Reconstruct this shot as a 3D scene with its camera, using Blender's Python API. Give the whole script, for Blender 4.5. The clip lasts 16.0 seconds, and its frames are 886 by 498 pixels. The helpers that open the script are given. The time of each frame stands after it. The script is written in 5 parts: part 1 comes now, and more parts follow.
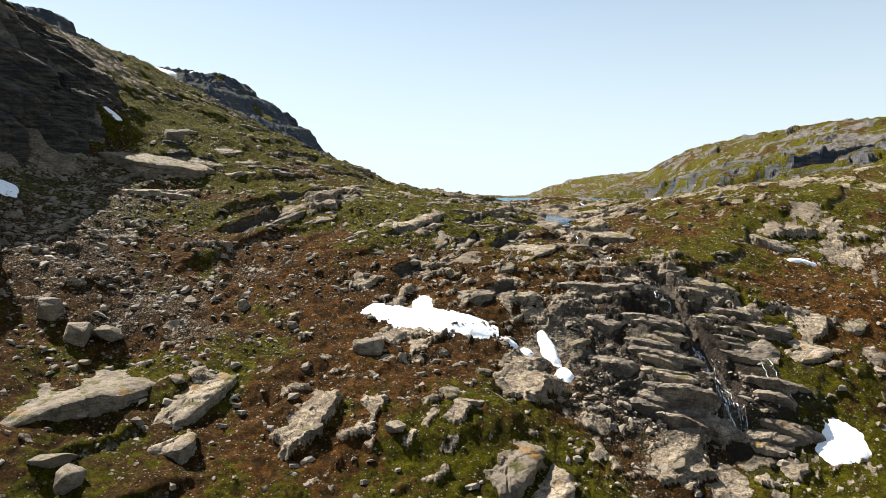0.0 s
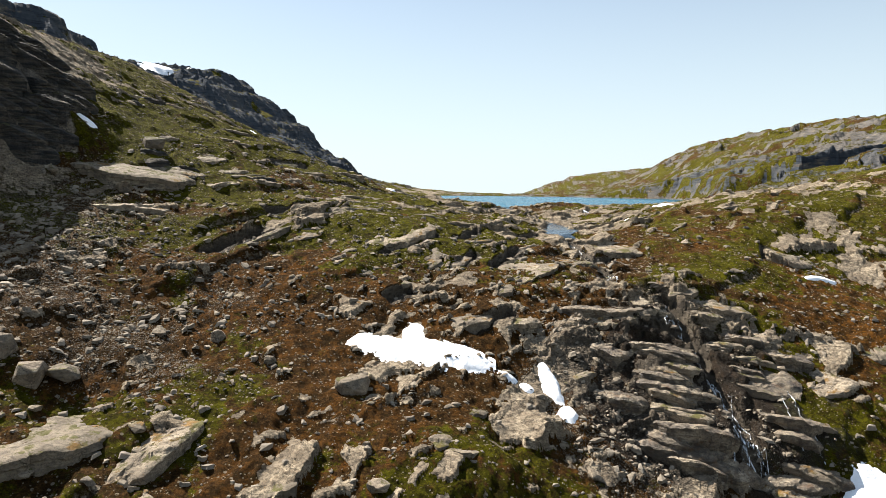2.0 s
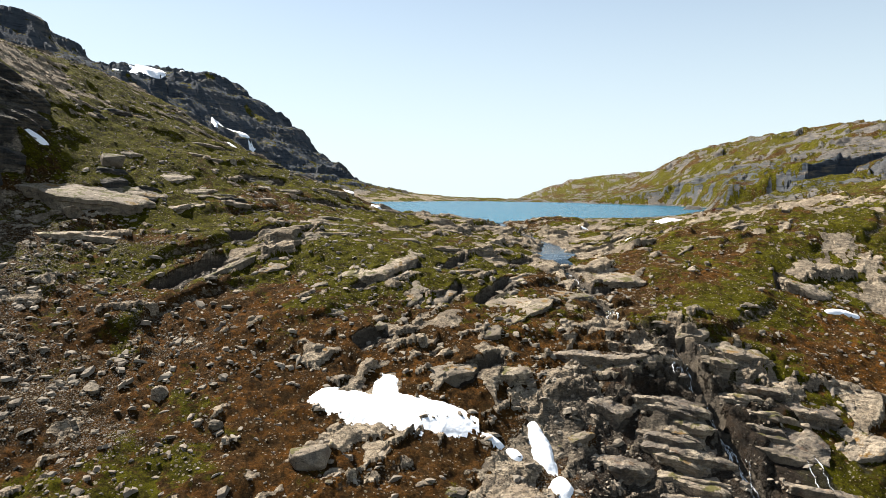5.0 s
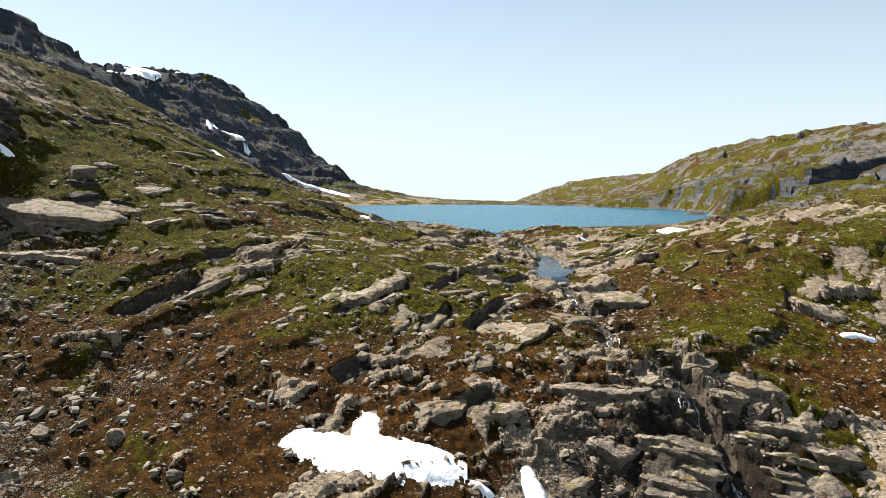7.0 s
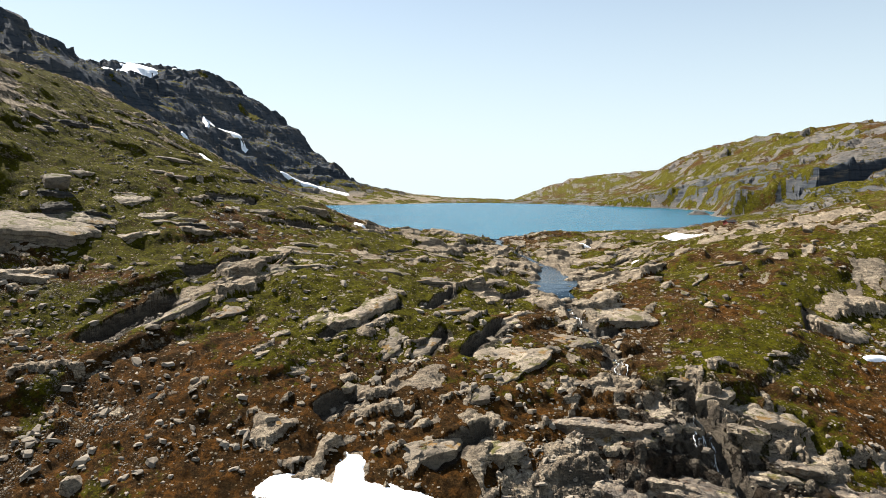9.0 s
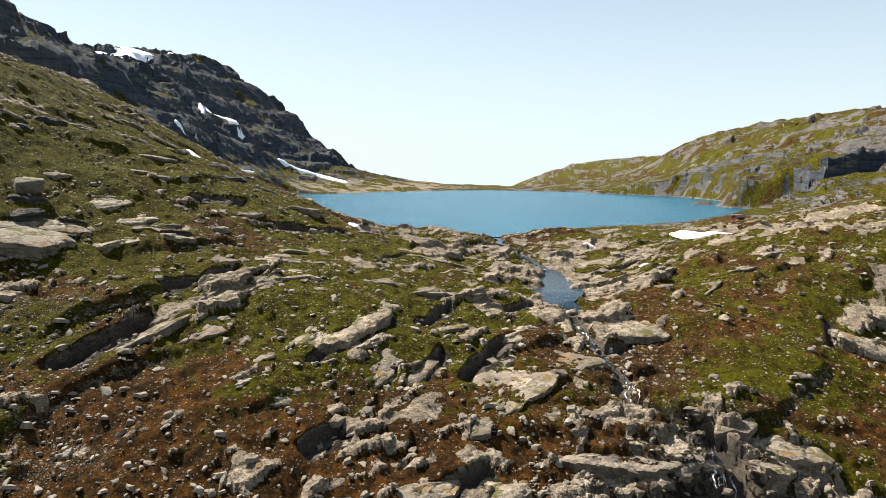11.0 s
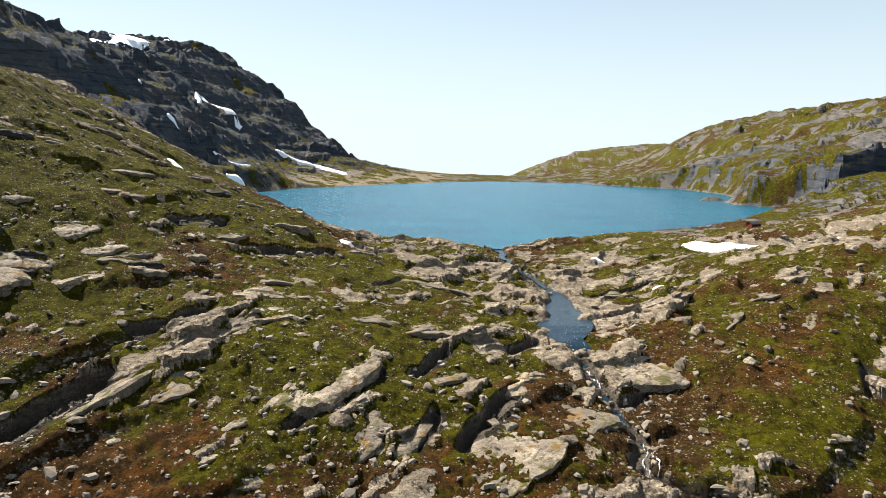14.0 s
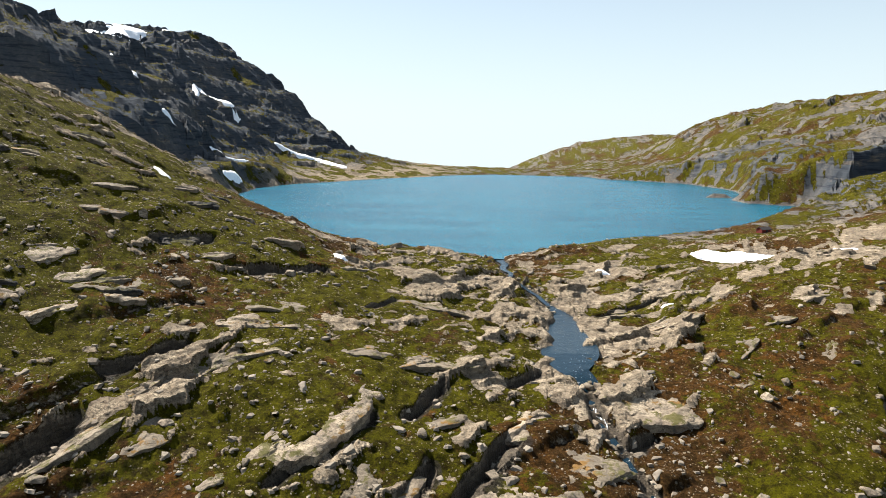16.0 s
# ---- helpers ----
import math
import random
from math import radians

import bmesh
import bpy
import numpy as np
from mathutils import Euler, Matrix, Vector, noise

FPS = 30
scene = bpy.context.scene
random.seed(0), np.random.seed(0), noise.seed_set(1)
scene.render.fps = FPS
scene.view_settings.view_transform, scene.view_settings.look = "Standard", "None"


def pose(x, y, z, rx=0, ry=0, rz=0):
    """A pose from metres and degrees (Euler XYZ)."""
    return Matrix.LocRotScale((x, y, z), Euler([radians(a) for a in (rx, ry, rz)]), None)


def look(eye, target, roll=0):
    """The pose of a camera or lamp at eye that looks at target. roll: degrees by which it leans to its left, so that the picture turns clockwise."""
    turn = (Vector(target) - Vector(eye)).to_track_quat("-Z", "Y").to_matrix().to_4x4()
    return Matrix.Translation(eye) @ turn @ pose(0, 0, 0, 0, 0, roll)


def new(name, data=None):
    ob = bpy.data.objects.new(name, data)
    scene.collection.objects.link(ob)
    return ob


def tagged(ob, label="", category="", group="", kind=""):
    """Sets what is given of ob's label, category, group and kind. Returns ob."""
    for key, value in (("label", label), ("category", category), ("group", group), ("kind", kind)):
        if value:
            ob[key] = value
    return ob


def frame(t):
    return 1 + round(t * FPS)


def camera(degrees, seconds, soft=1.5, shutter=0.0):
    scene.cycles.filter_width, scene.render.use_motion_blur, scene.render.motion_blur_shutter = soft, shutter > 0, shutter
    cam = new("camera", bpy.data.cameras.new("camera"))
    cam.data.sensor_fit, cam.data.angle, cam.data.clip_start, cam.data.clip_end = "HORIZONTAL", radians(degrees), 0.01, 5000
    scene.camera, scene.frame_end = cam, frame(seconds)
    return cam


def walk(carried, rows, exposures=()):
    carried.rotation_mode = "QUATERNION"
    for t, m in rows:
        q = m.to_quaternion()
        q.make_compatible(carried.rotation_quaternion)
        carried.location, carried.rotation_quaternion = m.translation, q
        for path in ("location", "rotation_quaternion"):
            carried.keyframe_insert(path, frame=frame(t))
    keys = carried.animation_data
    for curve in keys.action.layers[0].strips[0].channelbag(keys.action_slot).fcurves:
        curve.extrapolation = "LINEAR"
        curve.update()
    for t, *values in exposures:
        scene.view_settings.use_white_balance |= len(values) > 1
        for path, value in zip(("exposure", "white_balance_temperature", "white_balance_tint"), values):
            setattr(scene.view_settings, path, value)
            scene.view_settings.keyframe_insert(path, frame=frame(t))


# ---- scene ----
cam = camera(66.2, 16.0, soft=0.5)
PATH = [
    (0, (1.205, 0.395, 1.852), (1.172, 2.388, 1.694), 0.75),
    (0.5, (1.335, 2.605, 2.813), (1.302, 4.597, 2.641), 0.75),
    (1, (1.491, 4.823, 3.769), (1.458, 6.815, 3.595), 0.75),
    (1.5, (1.833, 7.04, 4.648), (1.798, 9.032, 4.473), 0.75),
    (2, (2.224, 9.259, 5.47), (2.188, 11.251, 5.296), 0.75),
    (2.5, (2.606, 11.52, 6.204), (2.572, 13.512, 6.03), 0.75),
    (3, (2.976, 13.724, 6.883), (2.941, 15.717, 6.711), 0.75),
    (3.5, (3.339, 15.785, 7.564), (3.304, 17.777, 7.392), 0.75),
    (4, (3.842, 17.859, 8.264), (3.807, 19.852, 8.092), 0.75),
    (6.5, (5.991, 27.576, 11.404), (5.956, 29.569, 11.234), 0.75),
    (7, (6.309, 29.509, 12.034), (6.275, 31.502, 11.864), 0.75),
    (7.5, (6.632, 31.462, 12.62), (6.596, 33.454, 12.448), 0.75),
    (8, (6.775, 33.334, 13.233), (6.74, 35.326, 13.06), 0.75),
    (8.5, (6.968, 35.267, 13.882), (6.932, 37.259, 13.706), 0.75),
    (9, (7.041, 37.252, 14.594), (7.005, 39.243, 14.411), 0.75),
    (11.5, (7.359, 46.652, 18.991), (7.322, 48.636, 18.748), 0.75),
    (12, (7.462, 48.521, 19.945), (7.423, 50.505, 19.693), 0.75),
    (12.5, (7.467, 50.449, 21.019), (7.428, 52.432, 20.761), 0.75),
    (13, (7.651, 52.346, 22.095), (7.611, 54.328, 21.83), 0.75),
    (13.5, (7.688, 54.257, 23.199), (7.647, 56.238, 22.928), 0.75),
    (14, (7.838, 56.072, 24.336), (7.795, 58.052, 24.057), 0.75),
    (14.5, (7.939, 57.976, 25.408), (7.894, 59.955, 25.122), 0.75),
    (15, (8.102, 59.767, 26.522), (8.056, 61.744, 26.228), 0.75),
    (15.5, (8.194, 61.637, 27.61), (8.147, 63.613, 27.307), 0.75),
    (16, (8.399, 63.413, 28.769), (8.35, 65.387, 28.455), 0.75),
]
walk(cam, [(t, look(eye, target, roll)) for t, eye, target, roll in PATH], [(0, 1.52), (16, 1.52)])

# ---- light: high summer sun ahead and to the left, clear pale sky ----
SUN_EL, SUN_AZ = 46.0, -48.0          # degrees above the horizon, degrees clockwise from +y
world = bpy.data.worlds.new("sky")
scene.world = world
world.use_nodes = True
wn, wl = world.node_tree.nodes, world.node_tree.links
wn.clear()
w_out, w_bg, w_sky = wn.new("ShaderNodeOutputWorld"), wn.new("ShaderNodeBackground"), wn.new("ShaderNodeTexSky")
w_sky.sky_type, w_sky.sun_disc = "NISHITA", False
w_sky.sun_elevation, w_sky.sun_rotation = radians(SUN_EL), radians(SUN_AZ)
w_sky.altitude, w_sky.air_density, w_sky.dust_density, w_sky.ozone_density = 900, 1.0, 1.0, 1.0
w_co, w_sep, w_max, w_com = wn.new("ShaderNodeTexCoord"), wn.new("ShaderNodeSeparateXYZ"), wn.new("ShaderNodeMath"), wn.new("ShaderNodeCombineXYZ")
w_max.operation, w_max.inputs[1].default_value = "MAXIMUM", 0.02
wl.new(w_co.outputs["Generated"], w_sep.inputs[0])
wl.new(w_sep.outputs[0], w_com.inputs[0])
wl.new(w_sep.outputs[1], w_com.inputs[1])
wl.new(w_sep.outputs[2], w_max.inputs[0])
wl.new(w_max.outputs[0], w_com.inputs[2])
wl.new(w_com.outputs[0], w_sky.inputs["Vector"])
# summer haze: the sky pales towards the horizon
w_haze, w_mix = wn.new("ShaderNodeMapRange"), wn.new("ShaderNodeMix")
w_haze.inputs["From Min"].default_value, w_haze.inputs["From Max"].default_value = 0.0, 0.36
w_haze.inputs["To Min"].default_value, w_haze.inputs["To Max"].default_value = 0.92, 0.22
wl.new(w_max.outputs[0], w_haze.inputs["Value"])
w_mix.data_type = "RGBA"
wl.new(w_haze.outputs[0], w_mix.inputs["Factor"])
wl.new(w_sky.outputs[0], w_mix.inputs[6])
w_mix.inputs[7].default_value = (6.3, 7.3, 7.6, 1.0)
wl.new(w_mix.outputs[2], w_bg.inputs["Color"])
w_bg.inputs["Strength"].default_value = 0.0482
wl.new(w_bg.outputs[0], w_out.inputs["Surface"])

sun = new("sun", bpy.data.lights.new("sun", "SUN"))
sun.data.energy, sun.data.angle, sun.data.color = 5.0, radians(0.53), (1.0, 0.95, 0.87)
sun_way = Vector((math.sin(radians(SUN_AZ)) * math.cos(radians(SUN_EL)), math.cos(radians(SUN_AZ)) * math.cos(radians(SUN_EL)), math.sin(radians(SUN_EL))))
sun.matrix_world = look(sun_way * 300, (0, 0, 0))


# ---- form of the land ----
def stirred(n):
    n &= 0x7FFFFFFF
    n ^= n >> 13
    n *= 1274126177
    n &= 0x7FFFFFFF
    n ^= n >> 15
    n *= 2246822519
    n &= 0x7FFFFFFF
    n ^= n >> 14
    n &= 0xFFFFF
    return n * (1.0 / float(0xFFFFF))


def hashed(ix, iy, seed):
    return stirred(ix.astype(np.int64) * 374761393 + iy.astype(np.int64) * 668265263 + seed * 1442695041)


def vnoise(x, y, seed):
    """Smooth value noise in -1..1, one lattice cell a unit."""
    ix, iy = np.floor(x), np.floor(y)
    fx, fy = x - ix, y - iy
    fx, fy = fx * fx * fx * (fx * (fx * 6 - 15) + 10), fy * fy * fy * (fy * (fy * 6 - 15) + 10)
    n = ix.astype(np.int64) * 374761393 + iy.astype(np.int64) * 668265263 + seed * 1442695041
    a, b = stirred(n.copy()), stirred(n + 374761393)
    c, d = stirred(n + 668265263), stirred(n + 374761393 + 668265263)
    return 2 * (a + (b - a) * fx + (c - a) * fy + (a - b - c + d) * fx * fy) - 1


def fbm(x, y, size, octaves, seed, gain=0.5):
    x, y = np.asarray(x, float), np.asarray(y, float)
    total, amp, s, norm = 0.0, 1.0, 1.0 / size, 0.0
    for k in range(octaves):
        ca, sa = math.cos(0.7 * k + seed), math.sin(0.7 * k + seed)
        total = total + amp * vnoise((x * ca - y * sa) * s + 17.3 * k, (x * sa + y * ca) * s - 9.1 * k, seed + k)
        norm += amp
        amp, s = amp * gain, s * 2.03
    return total / norm


def ramp(v, a, b):
    t = np.clip((np.asarray(v, float) - a) / (b - a), 0, 1)
    return t * t * (3 - 2 * t)


def cells(x, y, size, seed):
    """Worley cells: distance to the nearest and second nearest seed, and a random number of the nearest."""
    x, y = np.asarray(x, float) / size, np.asarray(y, float) / size
    ix, iy = np.floor(x), np.floor(y)
    f1, f2, who = np.full(x.shape, 9.0), np.full(x.shape, 9.0), np.zeros(x.shape)
    for dx in (-1, 0, 1):
        for dy in (-1, 0, 1):
            cx, cy = ix + dx, iy + dy
            d = np.hypot(cx + 0.1 + 0.8 * hashed(cx, cy, seed) - x, cy + 0.1 + 0.8 * hashed(cx, cy, seed + 7) - y)
            near = d < f1
            f2 = np.where(near, f1, np.minimum(f2, d))
            who = np.where(near, hashed(cx, cy, seed + 13), who)
            f1 = np.where(near, d, f1)
    return f1 * size, f2 * size, who


def hermite(knots, rows, v):
    """Smooth curve through rows (first axis) at the knots, taken at v: returns index, next index and four weights."""
    k = np.asarray(knots, float)
    i = np.clip(np.searchsorted(k, v) - 1, 0, len(k) - 2)
    h = k[i + 1] - k[i]
    t = np.clip((v - k[i]) / h, 0, 1)
    return i, t, h


class Sections:
    """Land laid through cross-sections: heights at the same xs, station by station along y."""

    def __init__(self, xs):
        self.xs, self.ys, self.rows = np.array(xs, float), [], []

    def station(self, y, *heights):
        self.ys.append(float(y))
        self.rows.append(heights)

    def __call__(self, x, y):
        z = np.array(self.rows, float)
        ky = np.array(self.ys)
        zx, zy = np.gradient(z, self.xs, axis=1), np.gradient(z, ky, axis=0)
        zxy = np.gradient(zx, ky, axis=0)
        i, t, h = hermite(self.xs, None, x)
        j, s, g = hermite(ky, None, y)

        def w(t):
            return 2 * t**3 - 3 * t**2 + 1, t**3 - 2 * t**2 + t, -2 * t**3 + 3 * t**2, t**3 - t**2
        a0, a1, a2, a3 = w(t)
        b0, b1, b2, b3 = w(s)

        def along(v, d):
            p = a0 * v[j, i] + a1 * h * d[j, i] + a2 * v[j, i + 1] + a3 * h * d[j, i + 1]
            q = a0 * v[j + 1, i] + a1 * h * d[j + 1, i] + a2 * v[j + 1, i + 1] + a3 * h * d[j + 1, i + 1]
            return p, q
        p, q = along(z, zx)
        dp, dq = along(zy, zxy)
        return b0 * p + b1 * g * dp + b2 * q + b3 * g * dq


near_land = Sections([-160, -120, -95, -80, -55, -35, -15, 5, 25, 45, 65, 90, 130, 180])
near_land.station(-60, 10, -20, -35, -42, -46, -50, -54, -56, -58, -60, -62, -64, -66, -60)
near_land.station(10, 20, -5, -22, -30, -38, -43, -46, -48, -50, -52, -53, -54, -56, -50)
near_land.station(60, 30, 6, -8, -14, -21.9, -27, -30, -33.4, -38, -42, -44, -45.4, -47, -42)
near_land.station(80, 36, 14, 1, -7, -16.1, -21.7, -23.4, -25.2, -31.7, -35, -36.3, -37.5, -40, -36)
near_land.station(100, 36, 25, 9, -1, -9.6, -15, -16.4, -18.2, -23.3, -25.2, -26.2, -29, -32, -28)
near_land.station(110, 39, 31, 16, 2, -6.4, -11, -12, -13.8, -17, -19.8, -21.4, -24.6, -28, -24)
near_land.station(120, 42, 37, 24, 5.7, -3, -7.1, -7.6, -9.8, -11.6, -13.9, -16.4, -20.4, -24, -20)
near_land.station(140, 46, 42, 34, 14.6, 4.7, 0.6, -0.3, -3.7, -8, -8.6, -10, -14.2, -16, -11)
near_land.station(160, 50, 46, 38, 25, 11.9, 5.9, 2.6, -1.2, -4.1, -3.7, -3.2, -5.2, -8, -3)
near_land.station(185, 53, 47, 39.5, 29, 18.8, 11, 3.6, -0.4, -3.4, -3, 1.0, 3.2, 1.5, 6)
near_land.station(215, 54, 47, 41, 32, 19.5, 12.0, 4.0, 0.6, -1.5, -1.4, 1.2, 5.5, 7.5, 14)
near_land.station(245, 52, 45, 37, 30.5, 15.5, 5, 0.6, 0.5, 0.4, 0.6, 1.5, 4.2, 10.3, 20)
near_land.station(290, 34, 20, 8, 3, 0, -1, -1, -1, -1, 0.5, 1, 2, 11, 23)

far_land = Sections([-700, -450, -320, -250, -180, -130, -90, -50, 0, 60, 120, 180, 250, 320, 450, 700])
far_land.station(230, 110, 95, 78, 66, 54, 46, 36, 14, 1, 0, 5, 16, 28, 38, 48, 60)
far_land.station(330, 130, 112, 96, 76, 38, 8, 0, -2, -2, -2, 5, 17, 32, 42, 52, 64)
far_land.station(420, 140, 132, 122, 106, 61, 20, 2, -2, -2, -2, -1, 16, 30, 42, 55, 66)
far_land.station(520, 150, 136, 114, 86, 46, 15, 2, -2, -2, -2, 0, 12, 38, 60, 66, 70)
far_land.station(620, 146, 134, 116, 84, 46, 16, 7, 2, -2, -2, 2, 13, 42, 66, 68, 68)
far_land.station(720, 142, 132, 124, 106, 63, 36, 17, 8, 2.4, 1.6, 3, 14, 54, 68, 70, 70)
far_land.station(830, 138, 136, 139, 125, 74, 28, 8, 2, 0, -1, 0, 9, 34, 48, 54, 56)
far_land.station(1000, 90, 90, 76, 44, 6, -14, -24, -28, -28, -18, 2, 19, 34, 40, 40, 40)
far_land.station(1150, 40, 40, 20, 0, -20, -40, -50, -55, -50, -24, 3, 24, 36, 40, 40, 40)
far_land.station(1500, -60, -70, -80, -90, -100, -110, -110, -110, -110, -110, -100, -80, -70, -60, -60, -60)

SHORE = [(19, 231), (37, 252), (60, 270), (77, 282), (98, 289), (122, 312), (158, 348), (182, 367), (172, 390), (152, 404), (150, 424), (163, 437), (172, 462), (181, 501), (174, 560), (155, 586),
         (123, 614), (115, 650), (37, 668), (-7, 634), (-17, 616), (-46, 583), (-70, 547), (-100, 501), (-111, 461), (-105, 400), (-92, 340), (-72, 292), (-40, 258), (-10, 241)]


def offshore(x, y):
    """Distance to the lake's edge: positive on land, negative on the water."""
    x = x + 2.2 * fbm(x, y, 14, 3, 71)
    y = y + 2.2 * fbm(x, y, 14, 3, 75)
    best, inside = np.full(x.shape, 1e9), np.zeros(x.shape, bool)
    for (ax, ay), (bx, by) in zip(SHORE, SHORE[1:] + SHORE[:1]):
        dx, dy = bx - ax, by - ay
        t = np.clip(((x - ax) * dx + (y - ay) * dy) / (dx * dx + dy * dy), 0, 1)
        best = np.minimum(best, np.hypot(x - ax - t * dx, y - ay - t * dy))
        inside ^= ((ay > y) != (by > y)) & (x < ax + (y - ay) / (dy if dy else 1e-9) * dx)
    return np.where(inside, -best, best)


# the stream from the lake's outlet through a pool to the fall: x, y, half width, level of the water
STREAM = [(18.6, 233, 0.7, -0.02), (19.5, 213.6, 0.28, -0.8), (22.4, 203.4, 0.25, -1.7), (25.8, 193.7, 0.3, -2.8), (27.6, 189, 0.9, -3.3), (27.0, 182, 1.7, -3.4),
          (25.8, 173, 2.6, -3.42), (25.4, 165, 3.0, -3.45), (25.8, 158.5, 1.3, -4.0), (26.8, 151.6, 0.5, -5.5), (27.0, 147.7, 0.3, -6.4), (28.8, 139.3, 0.3, -8.6),
          (30.7, 134, 0.4, -9.8), (28.6, 127, 0.5, -11.0), (32, 124, 0.7, -12.0), (35.8, 121.0, 0.7, -13.2), (37.8, 117.4, 0.6, -14.6), (37.8, 113.4, 0.6, -18.2),
          (38.8, 107.5, 0.7, -20.9), (39.8, 103, 0.8, -22.9), (40.8, 98.5, 0.9, -25.4), (41.2, 95.6, 1.0, -27.4), (41.3, 93, 1.2, -31.2)]


def from_stream(x, y):
    """Distance to the stream's midline, its half width and its level there."""
    best, half, level = np.full(x.shape, 1e9), np.ones(x.shape), np.zeros(x.shape)
    wx = x + 0.8 * vnoise(x / 5, y / 5, 91)
    for (ax, ay, aw, az), (bx, by, bw, bz) in zip(STREAM, STREAM[1:]):
        dx, dy = bx - ax, by - ay
        t = np.clip(((wx - ax) * dx + (y - ay) * dy) / (dx * dx + dy * dy), 0, 1)
        d = np.hypot(wx - ax - t * dx, y - ay - t * dy)
        near = d < best
        half, level = np.where(near, aw + (bw - aw) * t, half), np.where(near, az + (bz - az) * t, level)
        best = np.minimum(best, d)
    return best, half, level


def broad(x, y):
    """The land's large form."""
    w = ramp(y, 225, 290)
    z = np.where(w < 1, near_land(np.clip(x, -160, 180), np.clip(y, -60, 290)), 0) * (1 - w)
    z = z + np.where(w > 0, far_land(np.clip(x, -700, 700), np.clip(y, 230, 1500)), 0) * w
    return z - 0.06 * np.maximum(np.hypot(x, y) - 1500, 0)


def saw(u, rise=0.10):
    """A slab's profile: a steep step up, then a long gentle fall."""
    f = u - np.floor(u)
    return ramp(f, 0.0, rise) - f


STRIKE = radians(50)


def near_hollow(x, y, px, py, rx, ry):
    return np.exp(-((x - px) / rx) ** 2 - ((y - py) / ry) ** 2)


def share_of_rock(x, y):
    """How much of the ground is bare rock: patchy, most of it by the fall, the outlet and the upper crag."""
    p = 0.33 + 0.50 * vnoise(x / 23 + 3.1, y / 17, 111) + 0.25 * vnoise(x / 9, y / 8 + 5.7, 113)
    p = p + 0.75 * near_hollow(x, y, 36, 116, 20, 15) + 0.60 * near_hollow(x, y, 36, 200, 36, 42) + 0.25 * near_hollow(x, y, 6, 118, 18, 12)
    p = p - 0.45 * near_hollow(x, y, -58, 190, 42, 40) - 0.35 * near_hollow(x, y, -18, 112, 22, 8) - 0.95 * near_hollow(x, y, 60, 153, 18, 26) - 0.35 * near_hollow(x, y, -48, 126, 20, 12) - 0.25 * near_hollow(x, y, -20, 160, 24, 14) - 0.25 * near_hollow(x, y, 78, 124, 14, 16)
    return p + 0.6 * ramp(-x, 74, 86) * (1 - ramp(y, 180, 200)) + (0.30 * ramp(-x, -30, 30) - 0.02) * ramp(y, 260, 340)


def blocks(x, y, size, seed, tall, share=1.0):
    """Half-buried slabs of bedrock, one at most in a cell: tilted flat tops, a steep face on the low side, chipped ends."""
    if not len(x):
        return np.zeros(0)
    wx = x + 0.24 * size * fbm(x, y, 0.45 * size, 4, seed + 21, 0.6)
    wy = y + 0.24 * size * fbm(x, y, 0.45 * size, 4, seed + 25, 0.6)
    ix, iy = np.floor(wx / size).astype(int), np.floor(wy / size).astype(int)
    x0, y0 = ix.min() - 1, iy.min() - 1
    cx, cy = np.meshgrid(np.arange(x0, ix.max() + 2), np.arange(y0, iy.max() + 2), indexing="ij")
    cx, cy = cx.astype(float), cy.astype(float)
    r = [hashed(cx, cy, seed + k) for k in range(8)]
    sx, sy = (cx + 0.1 + 0.8 * r[0]) * size, (cy + 0.1 + 0.8 * r[1]) * size
    turn = STRIKE + (r[2] - 0.5) * 1.1
    there = hashed(cx, cy, seed + 9) < share * share_of_rock(sx, sy)
    keys = (sx, sy, np.cos(turn), np.sin(turn), size * (0.30 + 0.42 * r[3]), size * (0.16 + 0.26 * r[4]), np.where(there, 0.35 + 0.9 * r[5] ** 2, -9.0),
            0.05 + 0.30 * r[6], (r[7] - 0.5) * 0.35, 2.0 + 2.4 * r[6], 0.3 * (r[3] - 0.5), 0.22 + 0.5 * r[7], 0.4 * (r[4] - 0.5), 1.3 - r[6], 0.4 + r[2])
    top = np.full(x.shape, -1.0)
    for dx in (-1, 0, 1):
        for dy in (-1, 0, 1):
            at = (ix + dx - x0, iy + dy - y0)
            px, py, ca, sa, a, b, h, s1, s2, k1, k2, k3, k4, k5, k6 = (key[at] for key in keys)
            p, q = (wx - px) * ca + (wy - py) * sa, -(wx - px) * sa + (wy - py) * ca
            v = np.minimum(np.minimum(np.minimum(tall * h - s1 * q + s2 * p, k1 * (q + b + k2 * p)), np.minimum(k3 * (b - q), 1.9 * (a - np.abs(p + k4 * q)))),
                           1.1 * (0.75 * (a + b) - np.abs(p * k5 + q * k6)))
            top = np.maximum(top, v)
    return top


